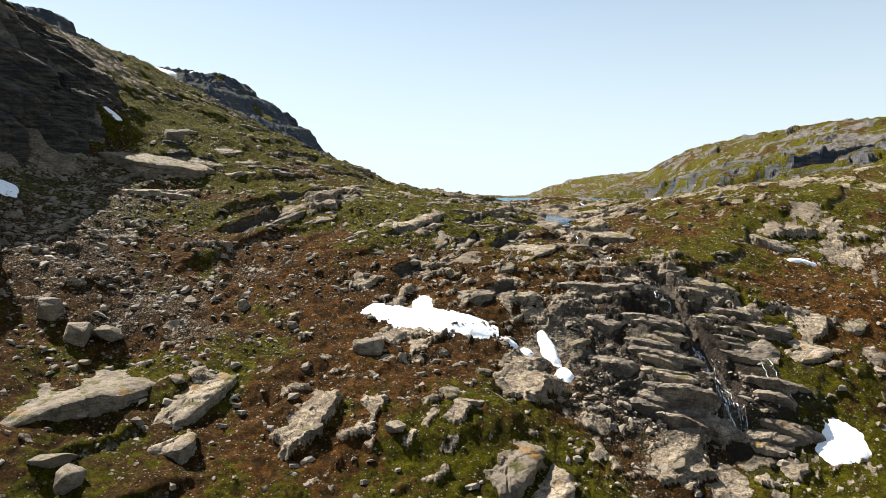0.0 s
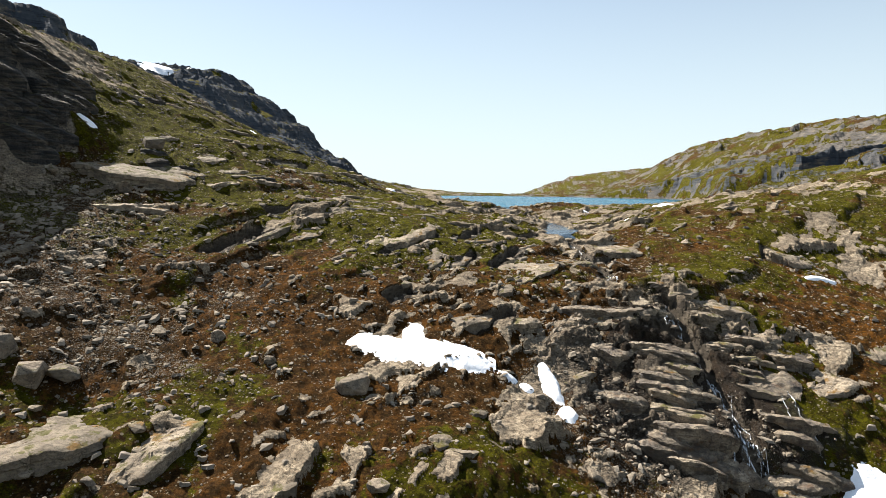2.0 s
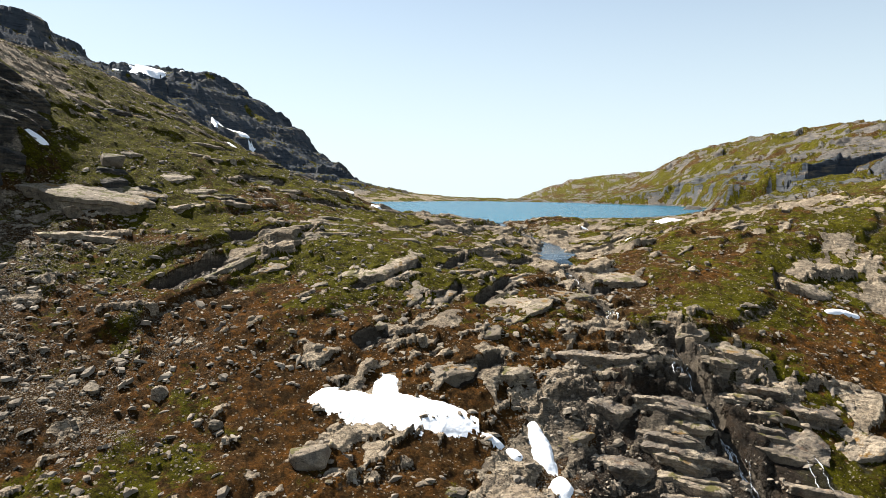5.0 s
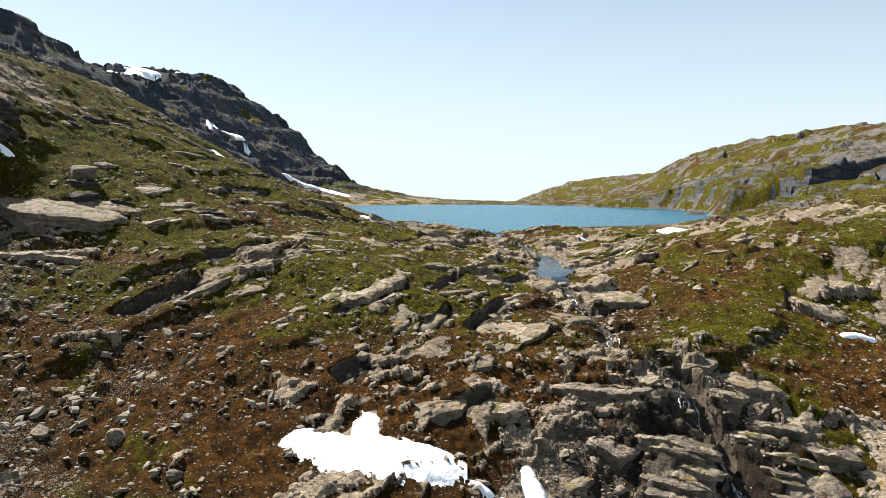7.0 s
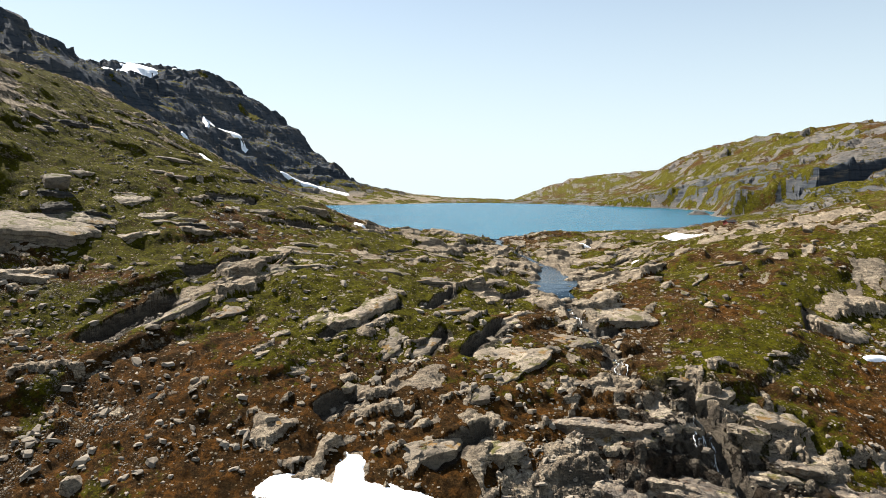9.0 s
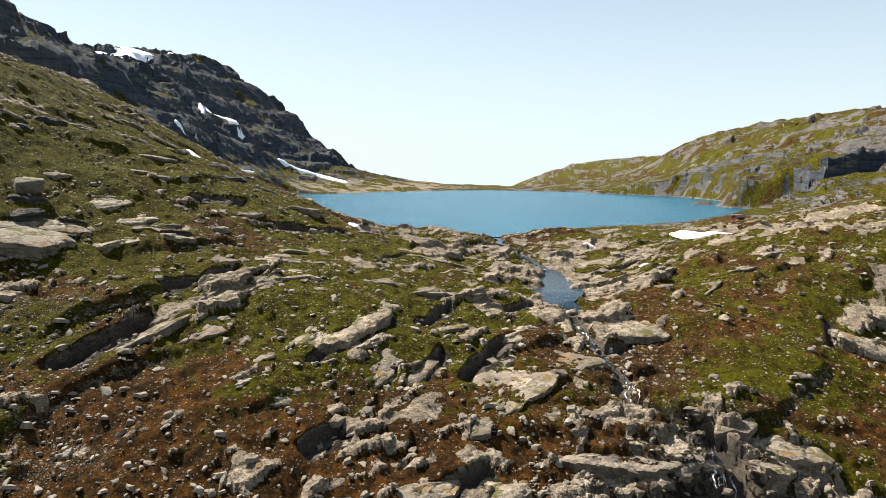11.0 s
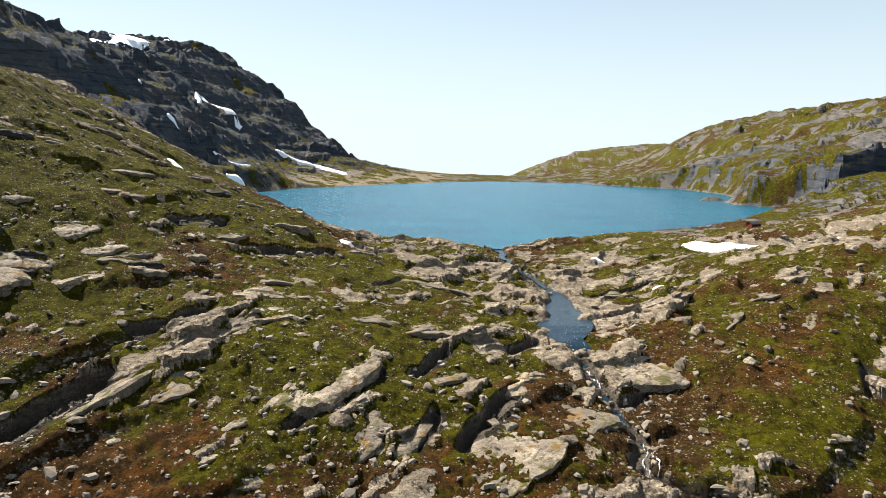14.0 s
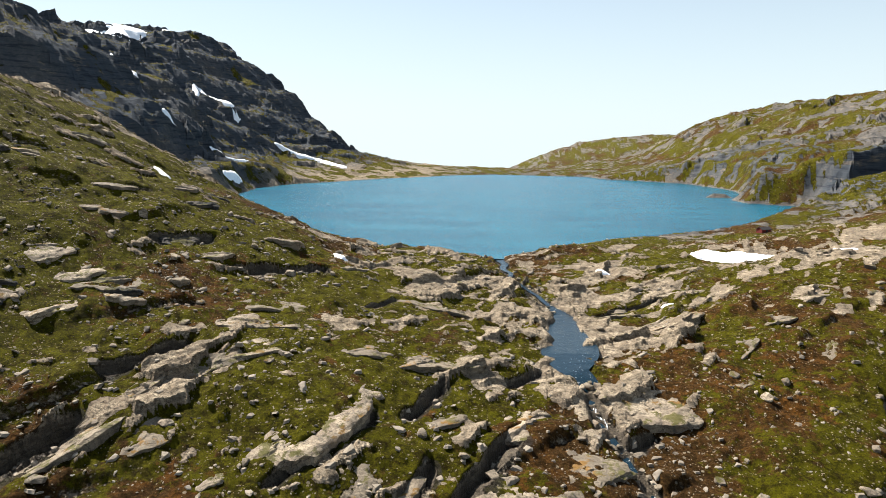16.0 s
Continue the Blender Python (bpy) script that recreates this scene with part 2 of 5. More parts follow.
def plates(x, y, size, seed, stretch=1.6, tilt=0.25, joint=0.0):
    """Broken rock: stretched cells along the strike, each a flat plate at a height and tilt of its own (about -0.5..0.5), parted by sunken joints."""
    ca, sa = math.cos(STRIKE), math.sin(STRIKE)
    wx, wy = x + 0.10 * size * fbm(x, y, 0.8 * size, 2, seed + 31), y + 0.10 * size * fbm(x, y, 0.8 * size, 2, seed + 37)
    p, q = (wx * ca + wy * sa) / (size * stretch), (-wx * sa + wy * ca) / size
    ip, iq = np.floor(p), np.floor(q)
    best, second = np.full(x.shape, 9.0), np.full(x.shape, 9.0)
    high, other = np.zeros(x.shape), np.zeros(x.shape)
    for dp in (-1, 0, 1):
        for dq in (-1, 0, 1):
            cp, cq = ip + dp, iq + dq
            ep, eq = p - cp - 0.05 - 0.9 * hashed(cp, cq, seed), q - cq - 0.05 - 0.9 * hashed(cp, cq, seed + 7)
            d = np.abs(ep) + np.abs(eq) * 1.1 + 0.4 * np.maximum(np.abs(ep), np.abs(eq))
            h = hashed(cp, cq, seed + 13)
            h = h - 0.5 - tilt * eq * (0.5 + h) + tilt * ep * (hashed(cp, cq, seed + 19) - 0.5) * 2
            near, next_ = d < best, (d >= best) & (d < second)
            other = np.where(near, high, np.where(next_, h, other))
            second = np.where(near, best, np.where(next_, d, second))
            high, best = np.where(near, h, high), np.where(near, d, best)
    edge = (second - best) * size
    blend = 0.5 * (1 - ramp(edge, 0, max(0.45, 0.14 * size)))
    return high * (1 - blend) + other * blend - joint * (1 - ramp(edge, 0.05, 0.38))


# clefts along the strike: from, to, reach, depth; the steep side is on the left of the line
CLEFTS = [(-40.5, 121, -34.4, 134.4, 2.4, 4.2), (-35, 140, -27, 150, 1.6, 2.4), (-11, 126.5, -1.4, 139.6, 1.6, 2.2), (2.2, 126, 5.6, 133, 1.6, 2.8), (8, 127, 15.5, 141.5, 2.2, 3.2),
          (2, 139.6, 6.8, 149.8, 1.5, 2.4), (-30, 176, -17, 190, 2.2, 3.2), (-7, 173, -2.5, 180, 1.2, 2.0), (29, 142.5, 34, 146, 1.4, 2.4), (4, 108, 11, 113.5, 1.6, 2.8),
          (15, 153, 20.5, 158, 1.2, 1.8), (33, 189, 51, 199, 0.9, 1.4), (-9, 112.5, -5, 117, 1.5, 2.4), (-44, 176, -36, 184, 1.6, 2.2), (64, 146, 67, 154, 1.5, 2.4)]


def cleft(x, y):
    """How deep the clefts cut, and where their steep rock faces stand."""
    cut, face = np.zeros(x.shape), np.zeros(x.shape)
    wx, wy = x + 0.6 * fbm(x, y, 3, 4, 181), y + 0.6 * fbm(x, y, 3, 4, 185)
    for ax, ay, bx, by, reach, depth in CLEFTS:
        long_ = math.hypot(bx - ax, by - ay)
        ux, uy = (bx - ax) / long_, (by - ay) / long_
        t, side = ((wx - ax) * ux + (wy - ay) * uy) / long_, -(wx - ax) * uy + (wy - ay) * ux
        on = ramp(t, -0.12, 0.12) * (1 - ramp(t, 0.88, 1.12))
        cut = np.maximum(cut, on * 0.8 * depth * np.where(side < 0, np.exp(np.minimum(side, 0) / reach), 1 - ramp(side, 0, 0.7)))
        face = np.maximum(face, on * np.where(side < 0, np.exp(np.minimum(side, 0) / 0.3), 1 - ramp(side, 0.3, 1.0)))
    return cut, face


def land_piece(x, y):
    """Height of the ground, and what it is made of: bare rock, green, rust-brown heath, gravel (0..1 each)."""
    x, y = np.asarray(x, float), np.asarray(y, float)
    z0 = broad(x, y)
    far = ramp(y, 240, 290)
    near_w = 1 - far
    high = ramp(z0, 20, 50) * ramp(y, 300, 400)
    u = -x * math.sin(STRIKE) + y * math.cos(STRIKE)
    wu = u + 5.0 * fbm(x, y, 38, 3, 3)
    gorge = near_hollow(x, y, 36, 116, 17, 13)             # walls round the fall
    slope_w = near_hollow(x, y, -62, 190, 30, 30)          # green flank
    patch = ramp(fbm(x, y, 17, 4, 11), 0.0, 0.42)
    big = saw(wu / 14.0 + 0.45 * fbm(x, y, 30, 3, 23))
    lumps = 0.50 * fbm(x, y, 2.2, 4, 53, 0.65) + 0.11 * fbm(x, y, 0.75, 2, 54)
    basin = near_hollow(x, y, 88, 230, 24, 11)
    z = z0 - 4.0 * basin + near_w * (1 - 0.85 * basin) * ((0.15 + 1.0 * patch) * (big + 0.45) + 1.4 * fbm(x, y, 11, 4, 47) + lumps)
    # crag walls round the slope and the fall: level bands of rock
    wall_left = ramp(z0, 3, 14) * ramp(-x, 66, 80) * (1 - ramp(y, 142, 162))
    wall = np.maximum(wall_left, gorge * 0.8)
    band = z + 2.0 * fbm(x, y, 22, 3, 57) + 0.16 * x
    z = z + gorge * 1.5 * saw(band / 1.9 + 0.5 * fbm(x, y, 8, 3, 56), 0.22) * (1 - wall_left)
    z = z + (0.9 * wall_left + 0.4 * gorge) * (saw(band / 2.7 + 0.4 * fbm(x, y, 9, 3, 58), 0.25) + 0.4)
    z = z + 5.0 * wall_left * (saw(band / 7.5, 0.25) + 0.5) * (1 + 0.25 * fbm(x, y, 7, 2, 59)) + wall * 0.9 * fbm(x, y, 6, 4, 60)
    foot = near_hollow(x, y, 40, 90, 13, 9) * (1 - ramp(y + 1.2 * fbm(x, y, 5, 3, 64) + 0.10 * (x - 40), 93.4, 95.2))
    z = z - 3.2 * foot
    # bedrock slabs, large to small
    slab, crags = np.full(x.shape, -1.0), np.full(x.shape, -1.0)
    w = (y < 330) & (y > 40)
    slab[w] = np.maximum(np.maximum(blocks(x[w], y[w], 12.0, 201, 0.55, 0.35), blocks(x[w], y[w], 5.5, 231, 0.38, 0.45)), blocks(x[w], y[w], 2.4, 261, 0.24, 0.50))
    w = (y > 250) & (y < 1250)
    tall = 0.28 + 0.72 * ramp(-x[w], -30, 30)
    crags[w] = np.maximum(blocks(x[w], y[w], 34.0, 401, 3.6 * tall, 0.8), blocks(x[w], y[w], 13.0, 431, 1.8 * tall, 0.9))
    w = (y > 250) & (y < 640) & (x > 90)
    crags[w] = np.maximum(crags[w], blocks(x[w], y[w], 6.0, 461, 0.6, 1.0))
    grain = 0.05 * fbm(x, y, 1.1, 3, 49) + 0.16 * fbm(x, y, 3.5, 2, 51)
    z = z + near_w * (1 - basin) * np.where(slab > 0, slab + grain * ramp(slab, 0, 0.5), 0)
    # bare, broken bedrock level with the turf
    bare = np.zeros(x.shape)
    w = (y < 330) & (y > 40)
    xw, yw = x[w], y[w]
    along_s, across_s = xw * math.cos(STRIKE) + yw * math.sin(STRIKE), -xw * math.sin(STRIKE) + yw * math.cos(STRIKE)
    bare[w] = ramp(fbm(along_s * 0.55, across_s, 7.0, 5, 121, 0.62) + 0.60 * (share_of_rock(xw, yw) - 0.55) - 0.16 * ramp(-xw, 0, 30) - 0.08 * (1 - ramp(yw, 110, 150)), 0.05, 0.30)
    broken = np.zeros(x.shape)
    broken[w] = 0.55 * plates(xw, yw, 4.6, 141, 1.7, 0.3, 0.45) + 0.24 * plates(xw, yw, 1.7, 151, 1.6, 0.3, 0.4)
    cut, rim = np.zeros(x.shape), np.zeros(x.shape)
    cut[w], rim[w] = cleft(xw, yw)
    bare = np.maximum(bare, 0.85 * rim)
    hold = np.maximum(np.maximum(bare, ramp(slab, 0.0, 0.25)), 1.0 * wall) * near_w * (1 - basin)
    z = z - cut * near_w
    z[w] += 3.6 * wall_left[w] * plates(xw, yw, 8.0, 191, 1.4, 0.5)
    z = z + hold * (broken * (0.60 + 1.3 * wall) + 0.12 - 0.85 * lumps)
    # far cliffs
    brink = y - 378 - 0.10 * (x - 160) + 5 * fbm(x, y, 26, 3, 96)
    scree_r = ramp(x, 156, 174) * (1 - ramp(x, 260, 300)) * ramp(y, 336, 358) * (1 - ramp(brink, 0, 3.5))
    cliff = far * ramp(z0, 6, 22)
    lift = np.maximum(crags, 0) * far * ramp(z0, 1.5, 10)
    z = z + lift
    left = ramp(-x, -30, 30)
    rough = fbm(x, y, 60, 5, 61)
    z = z + far * (1.6 * fbm(x, y, 20, 5, 62, 0.7) + 4.0 * rough * (0.15 + high) + 2.4 * fbm(x, y, 16, 4, 63) * (0.3 + 0.7 * cliff))
    shift = 24 * fbm(x, y, 120, 5, 65, 0.55) + 0.10 * y
    tier = 15.0 + 15.0 * left
    k = (z + shift) / tier
    z = z + cliff * (0.30 + 0.28 * left) * tier * (np.floor(k) + ramp(k - np.floor(k), 0.35, 0.98) - k + 0.2)
    z = z + cliff * left * (0.9 * fbm(x, y, 10, 5, 66, 0.6) + (2.0 + 3.0 * ramp(z0, 20, 50)) * np.abs(fbm(x * 0.35, y, 24, 4, 68, 0.55)) - 2.0)
    w = (y > 250) & (np.hypot(x, y) < 1000)
    split = np.zeros(x.shape)
    split[w] = 7.0 * plates(x[w], y[w], 24.0, 161, 1.3, 0.3) + 2.6 * plates(x[w], y[w], 9.0, 171, 1.8, 0.3)
    z = z + split * np.maximum(cliff * (0.26 + 0.30 * left), 0.14 * far) * (1 - scree_r)
    # stream bed
    ds, half, level = from_stream(x, y)
    ds = ds + (0.25 + 0.35 * half) * fbm(x, y, 3.0, 3, 93)
    bed = 1 - ramp(ds, half * 0.7, half + 1.2 - 0.3 * (1 - ramp(y, 118, 124)))
    z = z + bed * (level - 0.45 + (0.35 + 0.35 * (1 - ramp(y, 153, 158))) * fbm(x, y, 1.6, 3, 92) - z)
    # lake basin
    d = np.where(y > 195, offshore(x, y), 50.0)
    low = 0.25 + 0.05 * d + 0.35 * np.abs(fbm(x, y, 5, 3, 67)) - 2.6 * ramp(d, 3, 13) - 4000 * ramp(d, 13, 26) - 4 * bed
    steep = 0.3 + 0.85 * np.maximum(d, 0) + 0.10 * np.maximum(d - 3, 0) ** 2 + 0.6 * np.abs(fbm(x, y, 4, 2, 69)) + 200 * (1 - ramp(y, 195, 205))
    bluff = ramp(x, 160, 180) * (1 - ramp(x, 250, 300)) * ramp(brink, 0, 3.5) * (1 - ramp(brink, 8, 34))
    z = z + 3.0 * bluff
    z = z + scree_r * (np.minimum(z, 1.5 + 0.20 * np.maximum(x - 150, 0) + 0.9 * fbm(x, y, 6, 4, 95)) - z)
    z = np.where(d > 0, np.minimum(np.maximum(z, low), steep), -0.25 - np.minimum(0.35 * -d, 8))
    islet = 4.5 * near_hollow(x, y, 150, 441, 7, 4) - 1.6 + 0.9 * fbm(x, y, 3, 4, 94)
    z = np.where(d > 0, z, np.maximum(z, islet))
    crag_r = ramp(x, 118, 150) * ramp(y, 285, 330) * (1 - ramp(d, 30, 75)) * ramp(d, 1, 8) * (1 - ramp(y, 560, 640))
    z = z + crag_r * (3.0 * (saw((z + 5 * fbm(x, y, 18, 3, 97)) / 9.0, 0.35) + 0.4) + 2.0 * fbm(x, y, 12, 5, 98, 0.55))
    # what covers it
    face = ramp(saw_face(wu / 14.0 + 0.45 * fbm(x, y, 30, 3, 23)), 0.2, 0.8) * patch
    rock = near_w * np.maximum(np.maximum(ramp(slab + 0.30 * fbm(x, y, 2.6, 4, 74, 0.6), 0.0, 0.30), 0.50 * face), bare)
    rock = np.maximum(rock, np.clip(0.75 * wall + far * ramp(lift + 1.2 * fbm(x, y, 8, 4, 102, 0.7), 0.5, 1.6) * (0.35 + 0.65 * left) + crag_r * 0.65 * ramp(fbm(x, y, 6, 5, 99, 0.65), -0.05, 0.30) + far * (1 - left) * 0.85 * ramp(fbm(x, y, 9, 6, 100, 0.75), -0.04, 0.22) + far * (1 - ramp(z0, 6, 14)) * 0.75 * ramp(fbm(x, y, 12, 5, 101, 0.65) + 0.25 * left, -0.05, 0.3) + 0.9 * cliff * ramp(fbm(x, y, 30, 5, 77) + 0.70 * left - 0.05, 0.0, 0.35), 0, 1))
    lean = np.hypot(broad(x + 2.0, y) - z0, broad(x, y + 2.0) - z0) / 2.0
    rock = np.maximum(rock, near_w * 0.85 * near_hollow(x, y, -76, 136, 8, 16) * ramp(fbm(x, y, 7, 4, 107), -0.35, 0.0))
    rock = np.maximum(rock, near_w * ramp(lean + 0.25 * fbm(x, y, 6, 4, 106), 0.85, 1.15))
    rock = np.maximum(rock, 1 - ramp(d, 0.1, 0.9))
    rock = np.maximum(rock, np.maximum(0.8 * scree_r, ramp(x, 156, 174) * (1 - ramp(x, 260, 300)) * ramp(brink, -3, 0) * (1 - ramp(brink, 4, 8)) * ramp(y, 336, 358)))
    rock = np.maximum(rock, 0.9 * bed)
    low_heath = (1 - ramp(y, 98, 126)) * np.exp(-((x + 20) / 56) ** 4)
    green = np.clip(0.42 + 0.22 * (1 - ramp(y, 80, 98)) + 1.15 * fbm(x, y, 18, 5, 81, 0.6) + 0.60 * near_hollow(x, y, -58, 185, 44, 42) + 0.12 * near_hollow(x, y, 58, 150, 22, 28) + 0.28 * ramp(y, 112, 140) + 0.5 * far * left + 0.10 * far * (1 - left) - 0.45 * near_hollow(x, y, 74, 122, 22, 22) - 0.10 * near_hollow(x, y, 66, 158, 14, 22) - 0.45 * low_heath * ramp(y, 82, 98), 0, 1)
    rust = np.clip(0.32 - 0.3 * far + 0.8 * fbm(x, y, 15, 4, 83) + 0.6 * near_hollow(x, y, 75, 128, 22, 22) + 0.35 * near_hollow(x, y, -22, 112, 26, 14), 0, 1)
    scree = near_hollow(x, y, -66, 120, 17, 26) + 0.42 * near_hollow(x, y, -40, 96, 24, 20) + 0.9 * near_hollow(x, y, 20, 96, 8, 15) \
        + 0.7 * near_hollow(x, y, 36, 96, 16, 9) + 0.5 * near_hollow(x, y, 34, 172, 5, 14)
    gravel = np.clip(scree + 0.5 * fbm(x, y, 8, 4, 87) - 0.02, 0, 1)
    wet = np.clip(1.1 * np.exp(-(ds / (half + 0.9)) ** 2) + 1.9 * near_hollow(x, y, 36, 102, 17, 14) * ramp(fbm(x, y, 6, 3, 89), -0.6, 0.05), 0, 1)
    # darkening of far cliffs, bluff and left crag: their shade goes into the colour
    stone_shade = 0.30 * crag_r + 0.9 * bluff * (1 - ramp(brink, 4, 9)) + 0.60 * far * (1 - left) + 0.5 * scree_r + far * left * ramp(z0, 2, 14) * (0.95 + 0.4 * fbm(x, y * 0.4, 25, 4, 103)) + 0.50 * near_w * wall * ramp(-x, 60, 75) * (0.8 + 0.5 * fbm(x, y, 9, 3, 104))
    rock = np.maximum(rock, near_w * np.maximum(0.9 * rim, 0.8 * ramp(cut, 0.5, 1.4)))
    # the clefts' deep shade is put into the colour through the wet mask
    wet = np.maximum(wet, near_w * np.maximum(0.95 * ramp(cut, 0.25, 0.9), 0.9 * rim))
    return z, rock, green, rust, gravel, wet, np.clip(stone_shade, 0, 1)


def land(x, y):
    """The ground at many points, worked out in small lots."""
    x, y = np.asarray(x, float), np.asarray(y, float)
    lots = [land_piece(x[k:k + 12000], y[k:k + 12000]) for k in range(0, len(x), 12000)]
    return [np.concatenate(v) for v in zip(*lots)]


def saw_face(u):
    f = u - np.floor(u)
    return np.maximum(1 - f / 0.16, (f - 0.93) / 0.07)


def ground_at(x, y):
    return float(land(np.array([x]), np.array([y]))[0][0])


# ---- materials ----
class Nodes:
    """A small wrapper to write node materials in lines."""

    def __init__(self, name):
        self.m = bpy.data.materials.new(name)
        self.m.use_nodes = True
        self.t = self.m.node_tree
        self.t.nodes.clear()
        self.out = self.t.nodes.new("ShaderNodeOutputMaterial")
        self.p = self.t.nodes.new("ShaderNodeBsdfPrincipled")
        self.t.links.new(self.p.outputs[0], self.out.inputs[0])
        geo = self.t.nodes.new("ShaderNodeNewGeometry")
        self.pos, self.nor, self.island = geo.outputs["Position"], geo.outputs["Normal"], geo.outputs["Random Per Island"]

    def put(self, socket, value):
        if isinstance(value, (int, float)):
            socket.default_value = value
        elif isinstance(value, tuple):
            socket.default_value = (*value, 1.0) if len(value) == 3 and socket.type == "RGBA" else value
        else:
            self.t.links.new(value, socket)

    def noise(self, scale, detail=4.0, rough=0.55, at=None, squash=None):
        n = self.t.nodes.new("ShaderNodeTexNoise")
        vec = at or self.pos
        if squash:
            k = self.t.nodes.new("ShaderNodeVectorMath")
            k.operation = "MULTIPLY"
            self.put(k.inputs[0], vec)
            k.inputs[1].default_value = squash
            vec = k.outputs[0]
        self.put(n.inputs["Vector"], vec)
        n.inputs["Scale"].default_value, n.inputs["Detail"].default_value, n.inputs["Roughness"].default_value = scale, detail, rough
        return n.outputs["Fac"]

    def cracks(self, scale):
        n = self.t.nodes.new("ShaderNodeTexVoronoi")
        n.feature = "DISTANCE_TO_EDGE"
        self.put(n.inputs["Vector"], self.pos)
        n.inputs["Scale"].default_value = scale
        return n.outputs["Distance"]

    def spots(self, scale):
        n = self.t.nodes.new("ShaderNodeTexVoronoi")
        self.put(n.inputs["Vector"], self.pos)
        n.inputs["Scale"].default_value = scale
        return n.outputs["Distance"], n.outputs["Color"]

    def span(self, v, a, b, lo=0.0, hi=1.0):
        n = self.t.nodes.new("ShaderNodeMapRange")
        n.interpolation_type = "SMOOTHSTEP"
        self.put(n.inputs["Value"], v)
        for key, k in (("From Min", a), ("From Max", b), ("To Min", lo), ("To Max", hi)):
            n.inputs[key].default_value = k
        return n.outputs[0]

    def math(self, op, a, b=0.0):
        n = self.t.nodes.new("ShaderNodeMath")
        n.operation = op
        self.put(n.inputs[0], a)
        self.put(n.inputs[1], b)
        return n.outputs[0]

    def mix(self, f, a, b):
        n = self.t.nodes.new("ShaderNodeMix")
        n.data_type = "RGBA"
        self.put(n.inputs["Factor"], f)
        self.put(n.inputs[6], a)
        self.put(n.inputs[7], b)
        return n.outputs[2]

    def attr(self, name):
        n = self.t.nodes.new("ShaderNodeAttribute")
        n.attribute_name = name
        return n.outputs["Fac"]

    def up(self):
        n = self.t.nodes.new("ShaderNodeSeparateXYZ")
        self.put(n.inputs[0], self.nor)
        return n.outputs[2]

    def bump(self, height, strength, distance, below=None):
        n = self.t.nodes.new("ShaderNodeBump")
        n.inputs["Strength"].default_value, n.inputs["Distance"].default_value = strength, distance
        self.put(n.inputs["Height"], height)
        if below is not None:
            self.put(n.inputs["Normal"], below)
        return n.outputs[0]

    def done(self, colour, rough=0.9, normal=None, spec=0.3, **more):
        self.put(self.p.inputs["Base Color"], colour)
        self.put(self.p.inputs["Roughness"], rough)
        self.p.inputs["Specular IOR Level"].default_value = spec
        if normal is not None:
            self.put(self.p.inputs["Normal"], normal)
        for key, v in more.items():
            self.put(self.p.inputs[key.replace("_", " ")], v)
        return self.m


def stone_colour(n):
    """Weathered gneiss: beige-grey with dark lichen, pale lichen and thin banding."""
    broad_n, fine = n.noise(0.35, 5), n.noise(3.0, 6, 0.65)
    band = n.noise(1.2, 5, 0.6, squash=(0.6, 0.6, 3.5))
    c = n.mix(n.span(broad_n, 0.35, 0.65), (0.205, 0.162, 0.116), (0.370, 0.300, 0.212))
    c = n.mix(n.span(band, 0.46, 0.62), c, (0.200, 0.155, 0.108))
    speck = n.noise(5.5, 4, 0.7)
    c = n.mix(n.math("MULTIPLY", n.span(speck, 0.50, 0.62), 0.55), c, (0.075, 0.062, 0.050))
    c = n.mix(n.math("MULTIPLY", n.span(fine, 0.57, 0.70), 0.80), c, (0.085, 0.072, 0.058))
    warp = n.t.nodes.new("ShaderNodeVectorMath")
    warp.operation = "MULTIPLY_ADD"
    tangle = n.t.nodes.new("ShaderNodeTexNoise")
    n.put(tangle.inputs["Vector"], n.pos)
    tangle.inputs["Scale"].default_value, tangle.inputs["Detail"].default_value = 0.7, 4.0
    n.put(warp.inputs[0], tangle.outputs["Color"])
    warp.inputs[1].default_value = (1.6, 1.6, 1.6)
    turned = n.t.nodes.new("ShaderNodeMapping")
    turned.inputs["Rotation"].default_value, turned.inputs["Scale"].default_value = (0.2, 0.1, STRIKE), (0.45, 1.3, 1.0)
    n.put(turned.inputs["Vector"], n.pos)
    n.put(warp.inputs[2], turned.outputs[0])
    web = n.t.nodes.new("ShaderNodeTexVoronoi")
    web.feature = "DISTANCE_TO_EDGE"
    web.inputs["Scale"].default_value = 0.9
    n.put(web.inputs["Vector"], warp.outputs[0])
    joint = n.span(web.outputs["Distance"], 0.0, 0.035)
    c = n.mix(n.math("MULTIPLY", n.math("SUBTRACT", 1.0, joint), n.span(n.noise(0.4, 3), 0.40, 0.60, 0.15, 0.85)), c, (0.035, 0.030, 0.025))
    c = n.mix(n.math("MULTIPLY", n.span(n.noise(1.7, 5, 0.6), 0.60, 0.72), 0.6), c, (0.400, 0.350, 0.258))
    return c, n.math("ADD", n.math("MULTIPLY", fine, 0.5), n.math("MULTIPLY", joint, 0.8)), band


